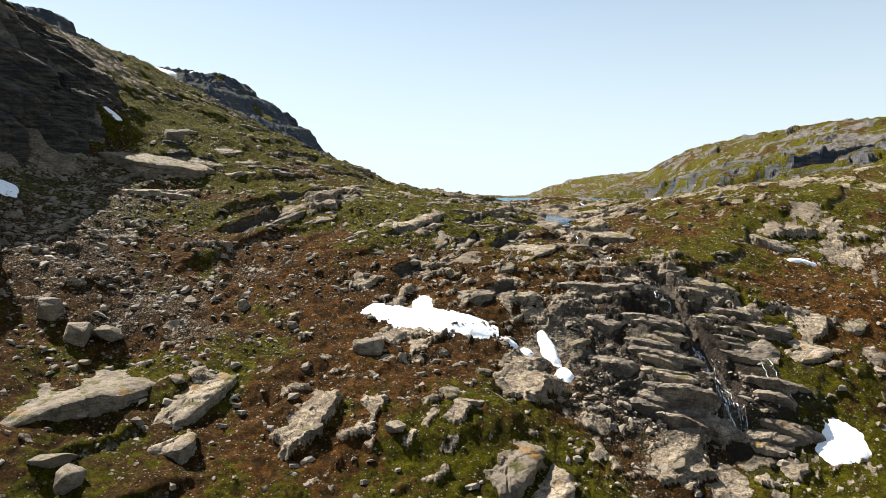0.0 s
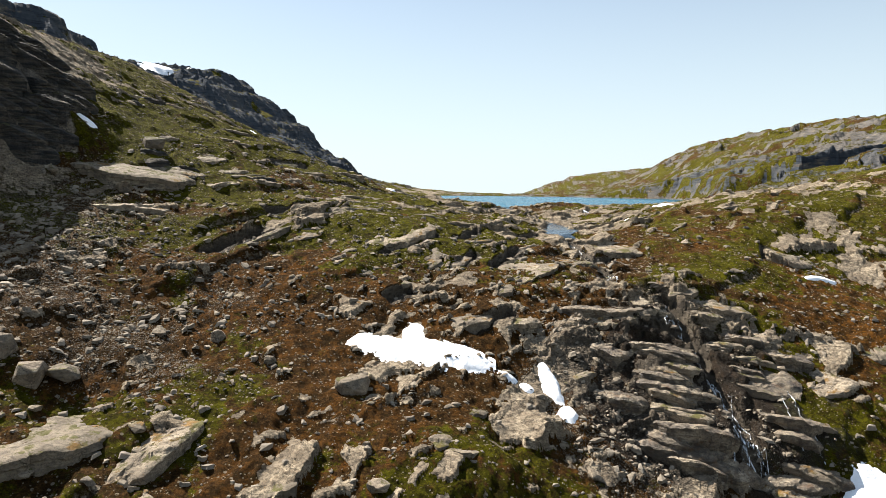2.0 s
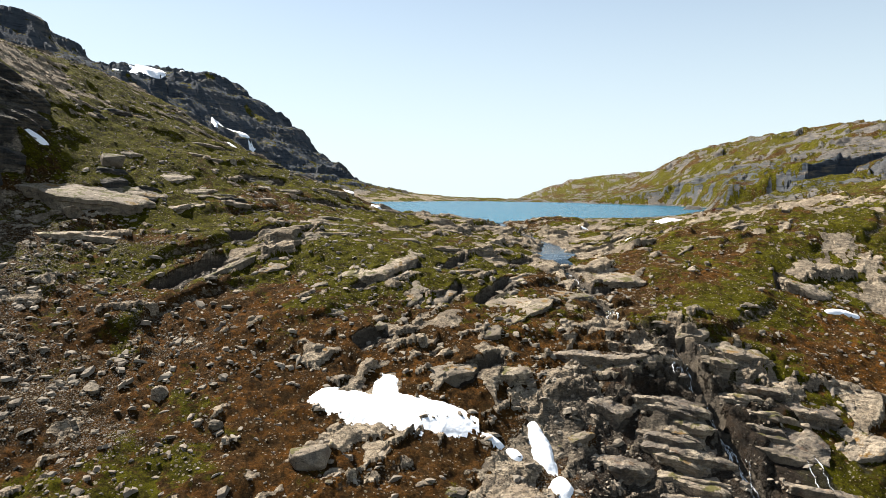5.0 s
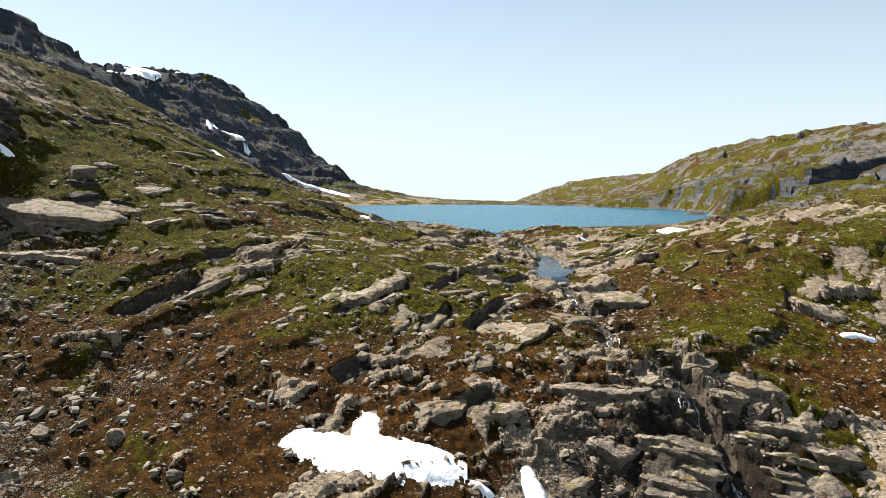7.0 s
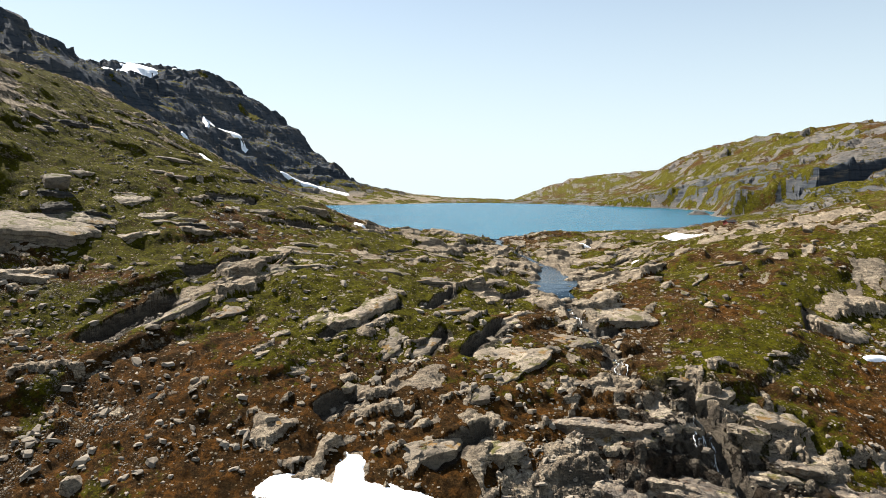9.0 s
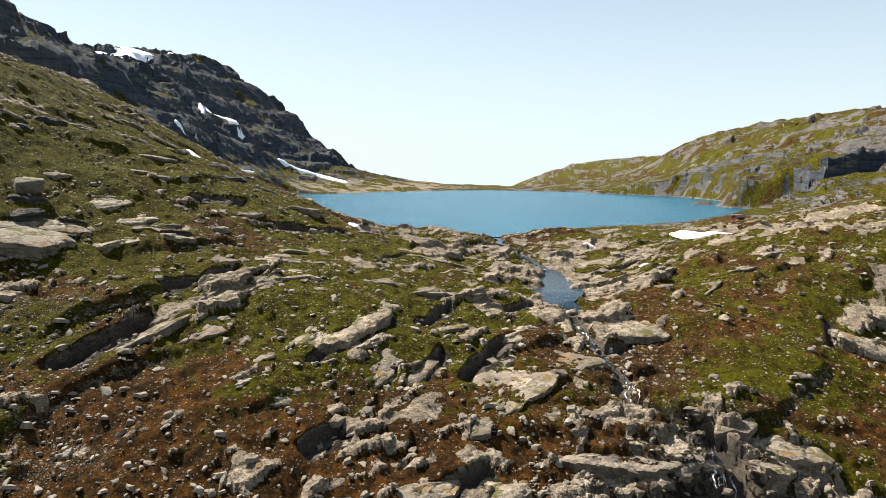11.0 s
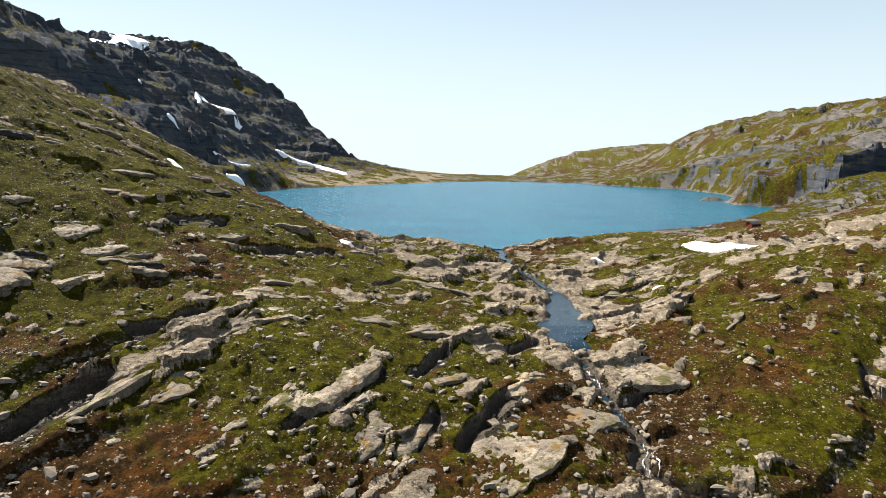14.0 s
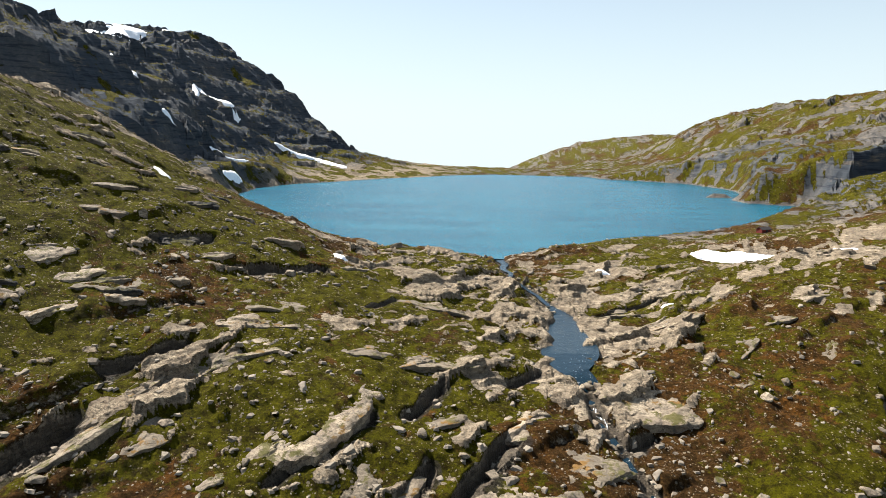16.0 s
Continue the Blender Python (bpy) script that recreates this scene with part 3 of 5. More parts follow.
def ground_material():
    n = Nodes("mountain_ground")
    stone, fine, band = stone_colour(n)
    seam = n.noise(0.9, 6, 0.7, squash=(0.8, 0.8, 2.0))
    crack = n.span(n.math("ABSOLUTE", n.math("SUBTRACT", seam, 0.5)), 0.0, 0.022)
    stone = n.mix(n.math("MULTIPLY", n.math("SUBTRACT", 1.0, crack), 0.6), stone, (0.06, 0.055, 0.05))
    tuft, tuft_big = n.noise(2.6, 6, 0.7), n.noise(0.5, 5, 0.6)
    grass = n.mix(n.span(tuft_big, 0.35, 0.65), (0.029, 0.027, 0.002), (0.078, 0.073, 0.003))
    grass = n.mix(n.span(tuft, 0.45, 0.70), grass, (0.108, 0.094, 0.005))
    grass = n.mix(n.span(n.noise(1.1, 5, 0.65), 0.56, 0.70), grass, (0.026, 0.019, 0.004))
    heath = n.mix(n.span(tuft, 0.40, 0.66), (0.036, 0.018, 0.006), (0.100, 0.052, 0.017))
    heath = n.mix(n.math("MULTIPLY", n.attr("rust"), n.span(n.noise(0.8, 5), 0.42, 0.6)), heath, (0.130, 0.052, 0.009))
    far_mott = n.math("MULTIPLY", n.math("SUBTRACT", n.noise(0.07, 6, 0.7), 0.5), 1.1)
    mott = n.math("ADD", n.math("MULTIPLY", n.math("SUBTRACT", n.noise(0.28, 6, 0.65), 0.5), 1.3), n.math("MULTIPLY", n.math("SUBTRACT", n.noise(1.0, 7, 0.72), 0.5), 1.7))
    soil = n.mix(n.span(n.math("ADD", n.attr("green"), n.math("ADD", mott, far_mott)), 0.42, 0.72), heath, grass)
    soil = n.mix(n.math("MULTIPLY", n.span(n.math("SUBTRACT", n.noise(0.75, 7, 0.72), n.math("MULTIPLY", n.attr("green"), 0.05)), 0.46, 0.56), 0.66), soil, (0.017, 0.010, 0.003))
    soil = n.mix(n.math("MULTIPLY", n.span(n.noise(3.6, 6, 0.75), 0.58, 0.67), 0.30), soil, (0.120, 0.092, 0.030))
    # dark specks: the small shade between tufts, put into the soil colour
    soil = n.mix(n.math("MULTIPLY", n.span(n.noise(5.0, 5, 0.75), 0.50, 0.60), 0.50), soil, (0.012, 0.008, 0.003))
    dist, tint = n.spots(2.4)
    dist2, tint2 = n.spots(5.5)
    grit = n.mix(tint, (0.07, 0.058, 0.046), (0.26, 0.225, 0.18))
    pick = n.math("ADD", n.attr("gravel"), n.math("MULTIPLY", n.math("SUBTRACT", n.noise(0.6, 6, 0.7), 0.5), 1.5))
    soil = n.mix(n.math("MULTIPLY", n.span(pick, 0.36, 0.62), n.span(dist2, 0.50, 0.25)), soil, grit)
    # pebbles strewn thinly over the turf, two sizes
    strewn = n.span(n.noise(0.22, 5, 0.7), 0.44, 0.62)
    for size, low in ((1.5, 0.83), (3.1, 0.77)):
        away, key = n.spots(size)
        some = n.span(n.math("ADD", key, n.math("MULTIPLY", strewn, 0.16)), low, low + 0.04)
        pebble = n.math("MULTIPLY", some, n.span(away, 0.34, 0.24))
        soil = n.mix(pebble, soil, n.mix(n.noise(2.0, 3), (0.11, 0.088, 0.06), (0.33, 0.275, 0.195)))
    # lichen mask: blue-grey shade and distant haze of cliffs put into stone colour
    lichen = n.math("MULTIPLY", n.attr("stone_shade"), n.span(n.noise(0.12, 7, 0.65, squash=(0.6, 0.6, 1.8)), 0.28, 0.46))
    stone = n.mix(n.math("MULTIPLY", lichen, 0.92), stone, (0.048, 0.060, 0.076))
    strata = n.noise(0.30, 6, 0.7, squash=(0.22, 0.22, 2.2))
    stone = n.mix(n.math("MULTIPLY", n.attr("stone_shade"), n.span(strata, 0.50, 0.62, 0.0, 0.8)), stone, (0.026, 0.032, 0.042))
    stone = n.mix(n.math("MULTIPLY", n.attr("stone_shade"), n.span(strata, 0.44, 0.36, 0.0, 0.6)), stone, (0.092, 0.102, 0.116))
    edge = n.math("ADD", n.attr("rock"), n.math("MULTIPLY", n.math("SUBTRACT", n.noise(1.3, 7, 0.7), 0.5), 0.9))
    edge = n.math("ADD", edge, n.math("MULTIPLY", n.math("MULTIPLY", n.math("SUBTRACT", n.noise(0.16, 7, 0.75), 0.5), 2.6), n.attr("stone_shade")))
    shelf = n.math("MULTIPLY", n.math("MULTIPLY", n.attr("stone_shade"), n.span(n.up(), 0.74, 0.90)), n.span(n.noise(0.13, 6, 0.7), 0.44, 0.56))
    rock = n.span(n.math("SUBTRACT", edge, n.math("MULTIPLY", shelf, 0.7)), 0.42, 0.58)
    c = n.mix(rock, soil, stone)
    # wet ground by stream and fall, plus cleft shade painted into the colour
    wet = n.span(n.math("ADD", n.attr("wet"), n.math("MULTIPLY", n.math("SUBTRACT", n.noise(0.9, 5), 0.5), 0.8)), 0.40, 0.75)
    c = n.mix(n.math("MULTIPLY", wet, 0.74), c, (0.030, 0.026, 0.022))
    rough = n.math("SUBTRACT", 0.92, n.math("MULTIPLY", wet, 0.5))
    turf = n.span(rock, 0.0, 1.0, 1.0, 0.25)
    b = n.bump(n.math("MULTIPLY", n.noise(1.4, 8, 0.8), turf), 1.0, 0.75, n.bump(n.math("MULTIPLY", tuft, turf), 0.8, 0.30))
    b = n.bump(n.math("MULTIPLY", band, rock), 0.6, 0.5, b)
    b = n.bump(n.math("MULTIPLY", n.span(dist, 0.6, 0.1), n.span(pick, 0.25, 0.6)), 0.6, 0.25, b)
    b = n.bump(n.math("MULTIPLY", n.math("ADD", crack, fine), rock), 0.7, 0.25, b)
    return n.done(c, rough, b, 0.03)


def rock_material():
    n = Nodes("gneiss_boulder")
    c, fine, band = stone_colour(n)
    info = n.t.nodes.new("ShaderNodeObjectInfo")
    c = n.mix(n.span(info.outputs["Random"], 0.0, 1.0, 0.0, 0.70), c, (0.105, 0.085, 0.062))
    c = n.mix(n.math("MULTIPLY", n.span(n.noise(0.9, 6, 0.7), 0.50, 0.64), 0.75), c, (0.075, 0.062, 0.048))
    moss = n.math("MULTIPLY", n.span(n.up(), 0.6, 0.92), n.span(n.noise(0.45, 7, 0.7), 0.51, 0.58))
    c = n.mix(n.math("MULTIPLY", moss, 0.85), c, n.mix(n.span(n.noise(0.16, 3), 0.52, 0.60), (0.066, 0.060, 0.007), (0.160, 0.080, 0.010)))
    b = n.bump(n.noise(1.6, 6, 0.65), 0.7, 0.4)
    b = n.bump(band, 0.5, 0.3, b)
    b = n.bump(fine, 0.7, 0.14, b)
    return n.done(c, 0.9, b, 0.25)


def stones_material():
    n = Nodes("loose_stones")
    c, fine, band = stone_colour(n)
    c = n.mix(n.span(n.island, 0.0, 1.0, 0.45, 0.85), c, n.mix(n.island, (0.048, 0.041, 0.036), (0.26, 0.220, 0.17)))
    return n.done(c, 0.9, n.bump(fine, 0.5, 0.1), 0.25)


def snow_material():
    n = Nodes("old_snow")
    c = n.mix(n.span(n.noise(0.7, 5), 0.5, 0.75), (0.90, 0.91, 0.93), (0.74, 0.75, 0.77))
    c = n.mix(n.math("MULTIPLY", n.span(n.noise(5.0, 4), 0.60, 0.72), 0.35), c, (0.50, 0.47, 0.43))
    return n.done(c, 0.6, n.bump(n.noise(1.2, 4), 0.5, 0.25), 0.3)


def lake_material():
    n = Nodes("lake_water")
    gust = n.noise(0.03, 7, 0.7, squash=(0.6, 1.8, 1.0))
    c = n.mix(n.span(gust, 0.38, 0.62), (0.003, 0.056, 0.098), (0.006, 0.088, 0.136))
    # light and dark sides of the ripples, put into the water's colour
    c = n.mix(n.span(n.noise(0.8, 4, 0.65, squash=(0.55, 1.7, 1.0)), 0.50, 0.66, 0.0, 0.55), c, (0.010, 0.125, 0.180))
    c = n.mix(n.span(n.noise(1.1, 4, 0.65, squash=(0.5, 1.6, 1.0)), 0.48, 0.36, 0.0, 0.55), c, (0.002, 0.036, 0.068))
    waves = n.noise(0.55, 5, 0.6, squash=(1.0, 1.8, 1.0))
    ripple = n.noise(2.2, 4, 0.6, squash=(1.0, 1.6, 1.0))
    b = n.bump(ripple, 0.8, 0.16, n.bump(waves, 0.8, 0.45))
    return n.done(c, 0.24, b, 0.12)


def stream_material():
    n = Nodes("stream_water")
    foam = n.span(n.noise(2.4, 5, 0.7, squash=(1.4, 0.6, 1.0)), 0.60, 0.70)
    c = n.mix(n.math("MULTIPLY", foam, n.attr("foam")), (0.006, 0.018, 0.028), (0.75, 0.78, 0.80))
    return n.done(c, n.math("ADD", 0.08, n.math("MULTIPLY", foam, 0.4)), n.bump(n.noise(1.6, 5, 0.65), 0.7, 0.12), 0.28)


def fall_material():
    n = Nodes("falling_water")
    streak = n.noise(2.6, 5, 0.65, squash=(2.4, 0.35, 0.35))
    return n.done((0.80, 0.83, 0.86), 0.4, n.bump(streak, 0.5, 0.1), 0.4, Alpha=n.span(streak, 0.42, 0.64, 0.03, 0.90))


def wet_rock_material():
    n = Nodes("wet_gneiss")
    c, fine, band = stone_colour(n)
    damp = n.span(n.noise(0.5, 6, 0.65), 0.40, 0.60)
    c = n.mix(n.math("MULTIPLY", damp, 0.85), c, (0.052, 0.040, 0.030))
    c = n.mix(n.math("MULTIPLY", n.span(n.noise(0.9, 5, 0.6), 0.55, 0.68), 0.6), c, (0.12, 0.062, 0.028))
    b = n.bump(n.noise(1.6, 6, 0.65), 0.8, 0.5, n.bump(band, 0.9, 0.5))
    return n.done(c, n.span(damp, 0.0, 1.0, 0.85, 0.45), b, 0.3)


def crag_material():
    n = Nodes("shade_tinted_crag")
    c, fine, band = stone_colour(n)
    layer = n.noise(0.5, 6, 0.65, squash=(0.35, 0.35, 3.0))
    # near-black layers put the crag's shade into the stone colour
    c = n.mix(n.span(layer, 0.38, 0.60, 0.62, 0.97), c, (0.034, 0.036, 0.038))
    moss = n.math("MULTIPLY", n.span(n.up(), 0.75, 0.95), n.span(n.noise(0.35, 6, 0.7), 0.48, 0.58))
    c = n.mix(moss, c, (0.050, 0.045, 0.008))
    b = n.bump(layer, 1.0, 1.2, n.bump(n.noise(0.8, 7, 0.7), 0.9, 0.8))
    return n.done(c, 0.9, n.bump(fine, 0.7, 0.2, b), 0.15)


WET, CRAG = wet_rock_material(), crag_material()
GROUND, ROCK, STONES, SNOW = ground_material(), rock_material(), stones_material(), snow_material()
LAKE, BROOK, FALL = lake_material(), stream_material(), fall_material()


# ---- the land: one sheet, finest ahead of the walk ----
def mesh_from(name, verts, faces, material, smooth=True):
    me = bpy.data.meshes.new(name)
    verts, faces = np.asarray(verts, np.float32), np.asarray(faces, np.int32)
    used = np.unique(faces)
    if len(used) < len(verts):
        verts, faces = verts[used], np.searchsorted(used, faces).astype(np.int32)
    k = faces.shape[1]
    me.vertices.add(len(verts))
    me.vertices.foreach_set("co", verts.ravel())
    me.loops.add(faces.size)
    me.loops.foreach_set("vertex_index", faces.ravel())
    me.polygons.add(len(faces))
    me.polygons.foreach_set("loop_start", np.arange(0, faces.size, k, dtype=np.int32))
    me.polygons.foreach_set("use_smooth", np.full(len(faces), smooth))
    me.update(calc_edges=True)
    me.materials.append(material)
    return me


def grid_faces(rows, cols, closed=False):
    i = np.arange(rows - 1)[:, None]
    j = np.arange(cols if closed else cols - 1)[None, :]
    j2 = (j + 1) % cols
    return np.stack([i * cols + j, i * cols + j2, (i + 1) * cols + j2, (i + 1) * cols + j], -1).reshape(-1, 4)[:, ::-1]


SHEET = []


def sheet_height(x, y):
    """Height of the laid sheet of ground, read between its points where it is fine."""
    r, az, z = SHEET
    rr, aa = np.hypot(x - 4, y), np.arctan2(x - 4, y)
    if np.abs(aa).max() > az[-1] or rr.max() > 320:
        return land(x, y)[0]
    i, j = np.clip(np.searchsorted(r, rr) - 1, 0, len(r) - 2), np.clip(np.searchsorted(az, aa) - 1, 0, len(az) - 2)
    u, v = (rr - r[i]) / (r[i + 1] - r[i]), (aa - az[j]) / (az[j + 1] - az[j])
    return (z[i, j] * (1 - v) + z[i, j + 1] * v) * (1 - u) + (z[i + 1, j] * (1 - v) + z[i + 1, j + 1] * v) * u


def build_ground():
    ahead = np.linspace(-38.0, 38.0, 770)
    behind = np.linspace(39, 321, 64)[1:-1]
    az = np.radians(np.concatenate([ahead, behind]))
    r = [0.5, 12, 25, 38, 48, 55, 60, 64]
    while r[-1] < 3200:
        here = r[-1]
        r.append(here + (0.30 if here < 150 else 0.42 if here < 235 else min(2.9, 0.42 + (here - 235) * 0.022) if here < 900 else here * 0.035))
    r = np.array(r)
    rr, aa = np.meshgrid(r, az, indexing="ij")
    x, y = 4 + rr * np.sin(aa), rr * np.cos(aa)
    x, y = x.ravel(), y.ravel()
    z, rock, green, rust, gravel, wet, stone_shade = land(x, y)
    me = mesh_from("ground", np.stack([x, y, z], 1), grid_faces(len(r), len(az), True), GROUND)
    for key, v in (("rock", rock), ("green", green), ("rust", rust), ("gravel", gravel), ("wet", wet), ("stone_shade", stone_shade)):
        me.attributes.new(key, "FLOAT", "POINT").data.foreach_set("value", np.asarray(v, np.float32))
    SHEET.extend((r, np.radians(ahead), z.reshape(len(r), len(az))[:, :len(ahead)]))
    per_face = rock[grid_faces(len(r), len(az), True)].mean(1)
    me.polygons.foreach_set("use_smooth", per_face < 0.55)
    return tagged(new("ground", me), "mossy mountain ground with bare gneiss ledges and heath", "terrain", kind="structure")


ground = build_ground()


def build_lake():
    xs, ys = np.linspace(-150, 206, 179), np.linspace(222, 690, 235)
    yy, xx = np.meshgrid(ys, xs, indexing="ij")
    faces = grid_faces(235, 179)[:, ::-1]
    faces = faces[offshore(xx.ravel(), yy.ravel())[faces].min(1) < 1.0]
    me = mesh_from("water", np.stack([xx.ravel(), yy.ravel(), 0 * xx.ravel()], 1), faces, LAKE)
    return tagged(new("water_lake", me), "wind-rippled blue mountain lake between bare hills", "lake", kind="structure")


build_lake()


# ---- loose stones and scree ----
def stone_shape(rng):
    """A flat broken stone: an uneven five-sided plate with a ragged top."""
    a = np.sort(rng.uniform(0, 1, 5) * 0.7 + np.arange(5)) * math.pi / 2.5
    r0, r1 = rng.uniform(0.65, 1.15, 5), rng.uniform(0.45, 0.85, 5)
    low = np.stack([r0 * np.cos(a), r0 * np.sin(a), np.full(5, -0.8)], 1)
    top = np.stack([r1 * np.cos(a), r1 * np.sin(a), rng.uniform(0.45, 1.0, 5)], 1)
    v = np.vstack([low, top, [(rng.uniform(-0.2, 0.2), rng.uniform(-0.2, 0.2), rng.uniform(0.8, 1.1))]])
    f = []
    for k in range(5):
        j = (k + 1) % 5
        f += [(k, j, 5 + j), (k, 5 + j, 5 + k), (5 + k, 5 + j, 10)]
    return v * 0.55, np.array(f)


def scatter(name, count, box, size, seed, pick, label):
    """Stones thrown over the ground where pick(x, y, gravel, rock) allows, joined into one mesh."""
    rng = np.random.default_rng(seed)
    shapes = [stone_shape(rng) for _ in range(14)]
    x, y = rng.uniform(box[0], box[1], count * 3), rng.uniform(box[2], box[3], count * 3)
    z, rock, green, rust, gravel, wet, stone_shade = land(x, y)
    keep = np.flatnonzero(rng.random(len(x)) < pick(x, y, gravel, rock))[:count]
    x, y, z = x[keep], y[keep], z[keep]
    s = size[0] * (size[1] / size[0]) ** (rng.random(len(x)) ** 3.2)
    turn, tip = STRIKE + rng.normal(0, 0.7, len(x)), rng.normal(0, 0.22, (len(x), 2))
    flat = rng.uniform(0.20, 0.58, len(x))
    long_ = rng.uniform(0.8, 1.9, len(x))
    vs, fs, base = [], [], 0
    kind = rng.integers(0, len(shapes), len(x))
    for k, (v, f) in enumerate(shapes):
        w = np.flatnonzero(kind == k)
        if not len(w):
            continue
        p = v[None] * s[w, None, None] * np.stack([long_[w], np.ones(len(w)), flat[w]], 1)[:, None, :]
        ca, sa = np.cos(turn[w])[:, None], np.sin(turn[w])[:, None]
        px, py = p[:, :, 0] * ca - p[:, :, 1] * sa, p[:, :, 0] * sa + p[:, :, 1] * ca
        pz = p[:, :, 2] + px * tip[w, :1] + py * tip[w, 1:]
        vs.append(np.stack([px + x[w, None], py + y[w, None], pz + (z[w] + 0.10 * s[w] * flat[w])[:, None]], -1).reshape(-1, 3))
        fs.append((f[None] + base + np.arange(len(w))[:, None, None] * len(v)).reshape(-1, 3))
        base += len(w) * len(v)
    me = mesh_from(name, np.vstack(vs), np.vstack(fs), STONES, False)
    return tagged(new(name, me), label, "stones", kind="stuff")



# ---- water of the stream ----
def along(points, step):
    """Points along a bent line, evenly, with all their further numbers."""
    p = np.array(points, float)
    run = np.concatenate([[0], np.cumsum(np.hypot(np.diff(p[:, 0]), np.diff(p[:, 1])))])
    at = np.arange(0, run[-1], step)
    return np.stack([np.interp(at, run, p[:, k]) for k in range(p.shape[1])], 1)


def build_stream():
    p = along(STREAM, 0.4)
    p = p[p[:, 1] > 119]
    p[:, 0] -= 0.8 * vnoise(p[:, 0] / 5, p[:, 1] / 5, 91)
    way = np.gradient(p[:, :2], axis=0)
    way /= np.linalg.norm(way, axis=1)[:, None]
    side = np.stack([-way[:, 1], way[:, 0]], 1)
    across = np.linspace(-1, 1, 9)
    v = np.stack([p[:, None, 0] + side[:, None, 0] * across * p[:, None, 2] * 1.7, p[:, None, 1] + side[:, None, 1] * across * p[:, None, 2] * 1.7, p[:, None, 3] + 0 * across[None]], -1)
    v[..., 2] += 0.05 * fbm(v[..., 0], v[..., 1], 0.9, 2, 95) - 0.52 * (1 - ramp(v[..., 1], 153, 158))
    me = mesh_from("stream", v.reshape(-1, 3), grid_faces(len(p), 9), BROOK)
    drop = np.clip(-np.gradient(p[:, 3]) / 0.4 * 3.5 - 0.15, 0, 1)
    me.attributes.new("foam", "FLOAT", "POINT").data.foreach_set("value", np.repeat(drop, 9).astype(np.float32))
    return tagged(new("water_stream", me), "clear mountain stream with a still pool", "stream", kind="structure")


build_stream()


def part(name, data, material, parent, label=""):
    if material is not None and not data.materials:
        data.materials.append(material)
    ob = new(name, data)
    ob.parent = parent
    return tagged(ob, label) if label else ob


def strand(parent, name, x0, y0, y1, drift, wide, seed):
    """One thread of falling water, laid over the rock from y0 down to y1."""
    y = np.arange(y0, y1, -0.25)
    t = (y0 - y) / (y0 - y1)
    x = x0 + drift * t + 0.9 * fbm(y * 0 + seed, y, 2.6, 3, seed) + 0.25 * fbm(y * 0 + seed, y, 0.7, 2, seed + 5)
    z = land(x, y)[0]
    z = np.maximum(np.convolve(np.pad(z, 2, mode="edge"), np.ones(5) / 5, "valid"), z) + 0.14
    half = 1.15 * wide * (0.45 + 0.45 * np.abs(fbm(y, y * 0, 1.3, 3, seed + 9)))
    v = []
    for k, lift in ((-1, -0.10), (-0.4, 0.06), (0.4, 0.06), (1, -0.10)):
        v.append(np.stack([x + k * half, y, z + lift], 1))
    v = np.stack(v, 1).reshape(-1, 3)
    return part(name, mesh_from(name, v, grid_faces(len(y), 4)[:, ::-1], FALL), None, parent)


fall = tagged(new("waterfall"), "thin white waterfall braiding down dark wet ledges", "waterfall")
for k, (x0, y0, y1, drift, wide) in enumerate([(37.7, 117.8, 112.6, 0.2, 0.30), (37.9, 113.2, 103.0, 1.6, 0.26), (38.3, 113.0, 101.0, 1.8, 0.16), (39.6, 103.6, 95.6, 1.4, 0.26),
                                               (36.4, 117.2, 113.0, -0.8, 0.12), (40.8, 97.6, 91.6, 0.6, 0.26), (39.8, 96.6, 91.2, -0.8, 0.18), (41.6, 97.0, 91.4, 1.4, 0.18)]):
    for j in range(3 if k in (1, 3, 5) else 2):
        strand(fall, "strand", x0 + 0.6 * (j - 1), y0 - 0.5 * j, y1 + 0.5 * j, drift + 0.5 * (1 - j), wide * (1.0, 0.55, 0.4)[j], 501 + 11 * k + 137 * j)
trickle = tagged(new("waterfall"), "faint trickle of water down a brown wet face", "waterfall")
for k, (x0, y0, y1, drift, wide) in enumerate([(47.6, 104, 94, -0.6, 0.07), (49.2, 103, 93.5, 0.5, 0.06)]):
    strand(trickle, "strand", x0, y0, y1, drift, wide, 601 + 11 * k)
brook_fall = tagged(new("waterfall"), "short white cascade between boulders above the ledges", "waterfall")
for k, (x0, y0, y1, drift, wide) in enumerate([(30.9, 134.5, 126.5, -2.0, 0.17), (30.4, 131, 126, -0.6, 0.11), (27.1, 150, 145.5, 0.3, 0.19)]):
    strand(brook_fall, "strand", x0, y0, y1, drift, wide, 701 + 11 * k)


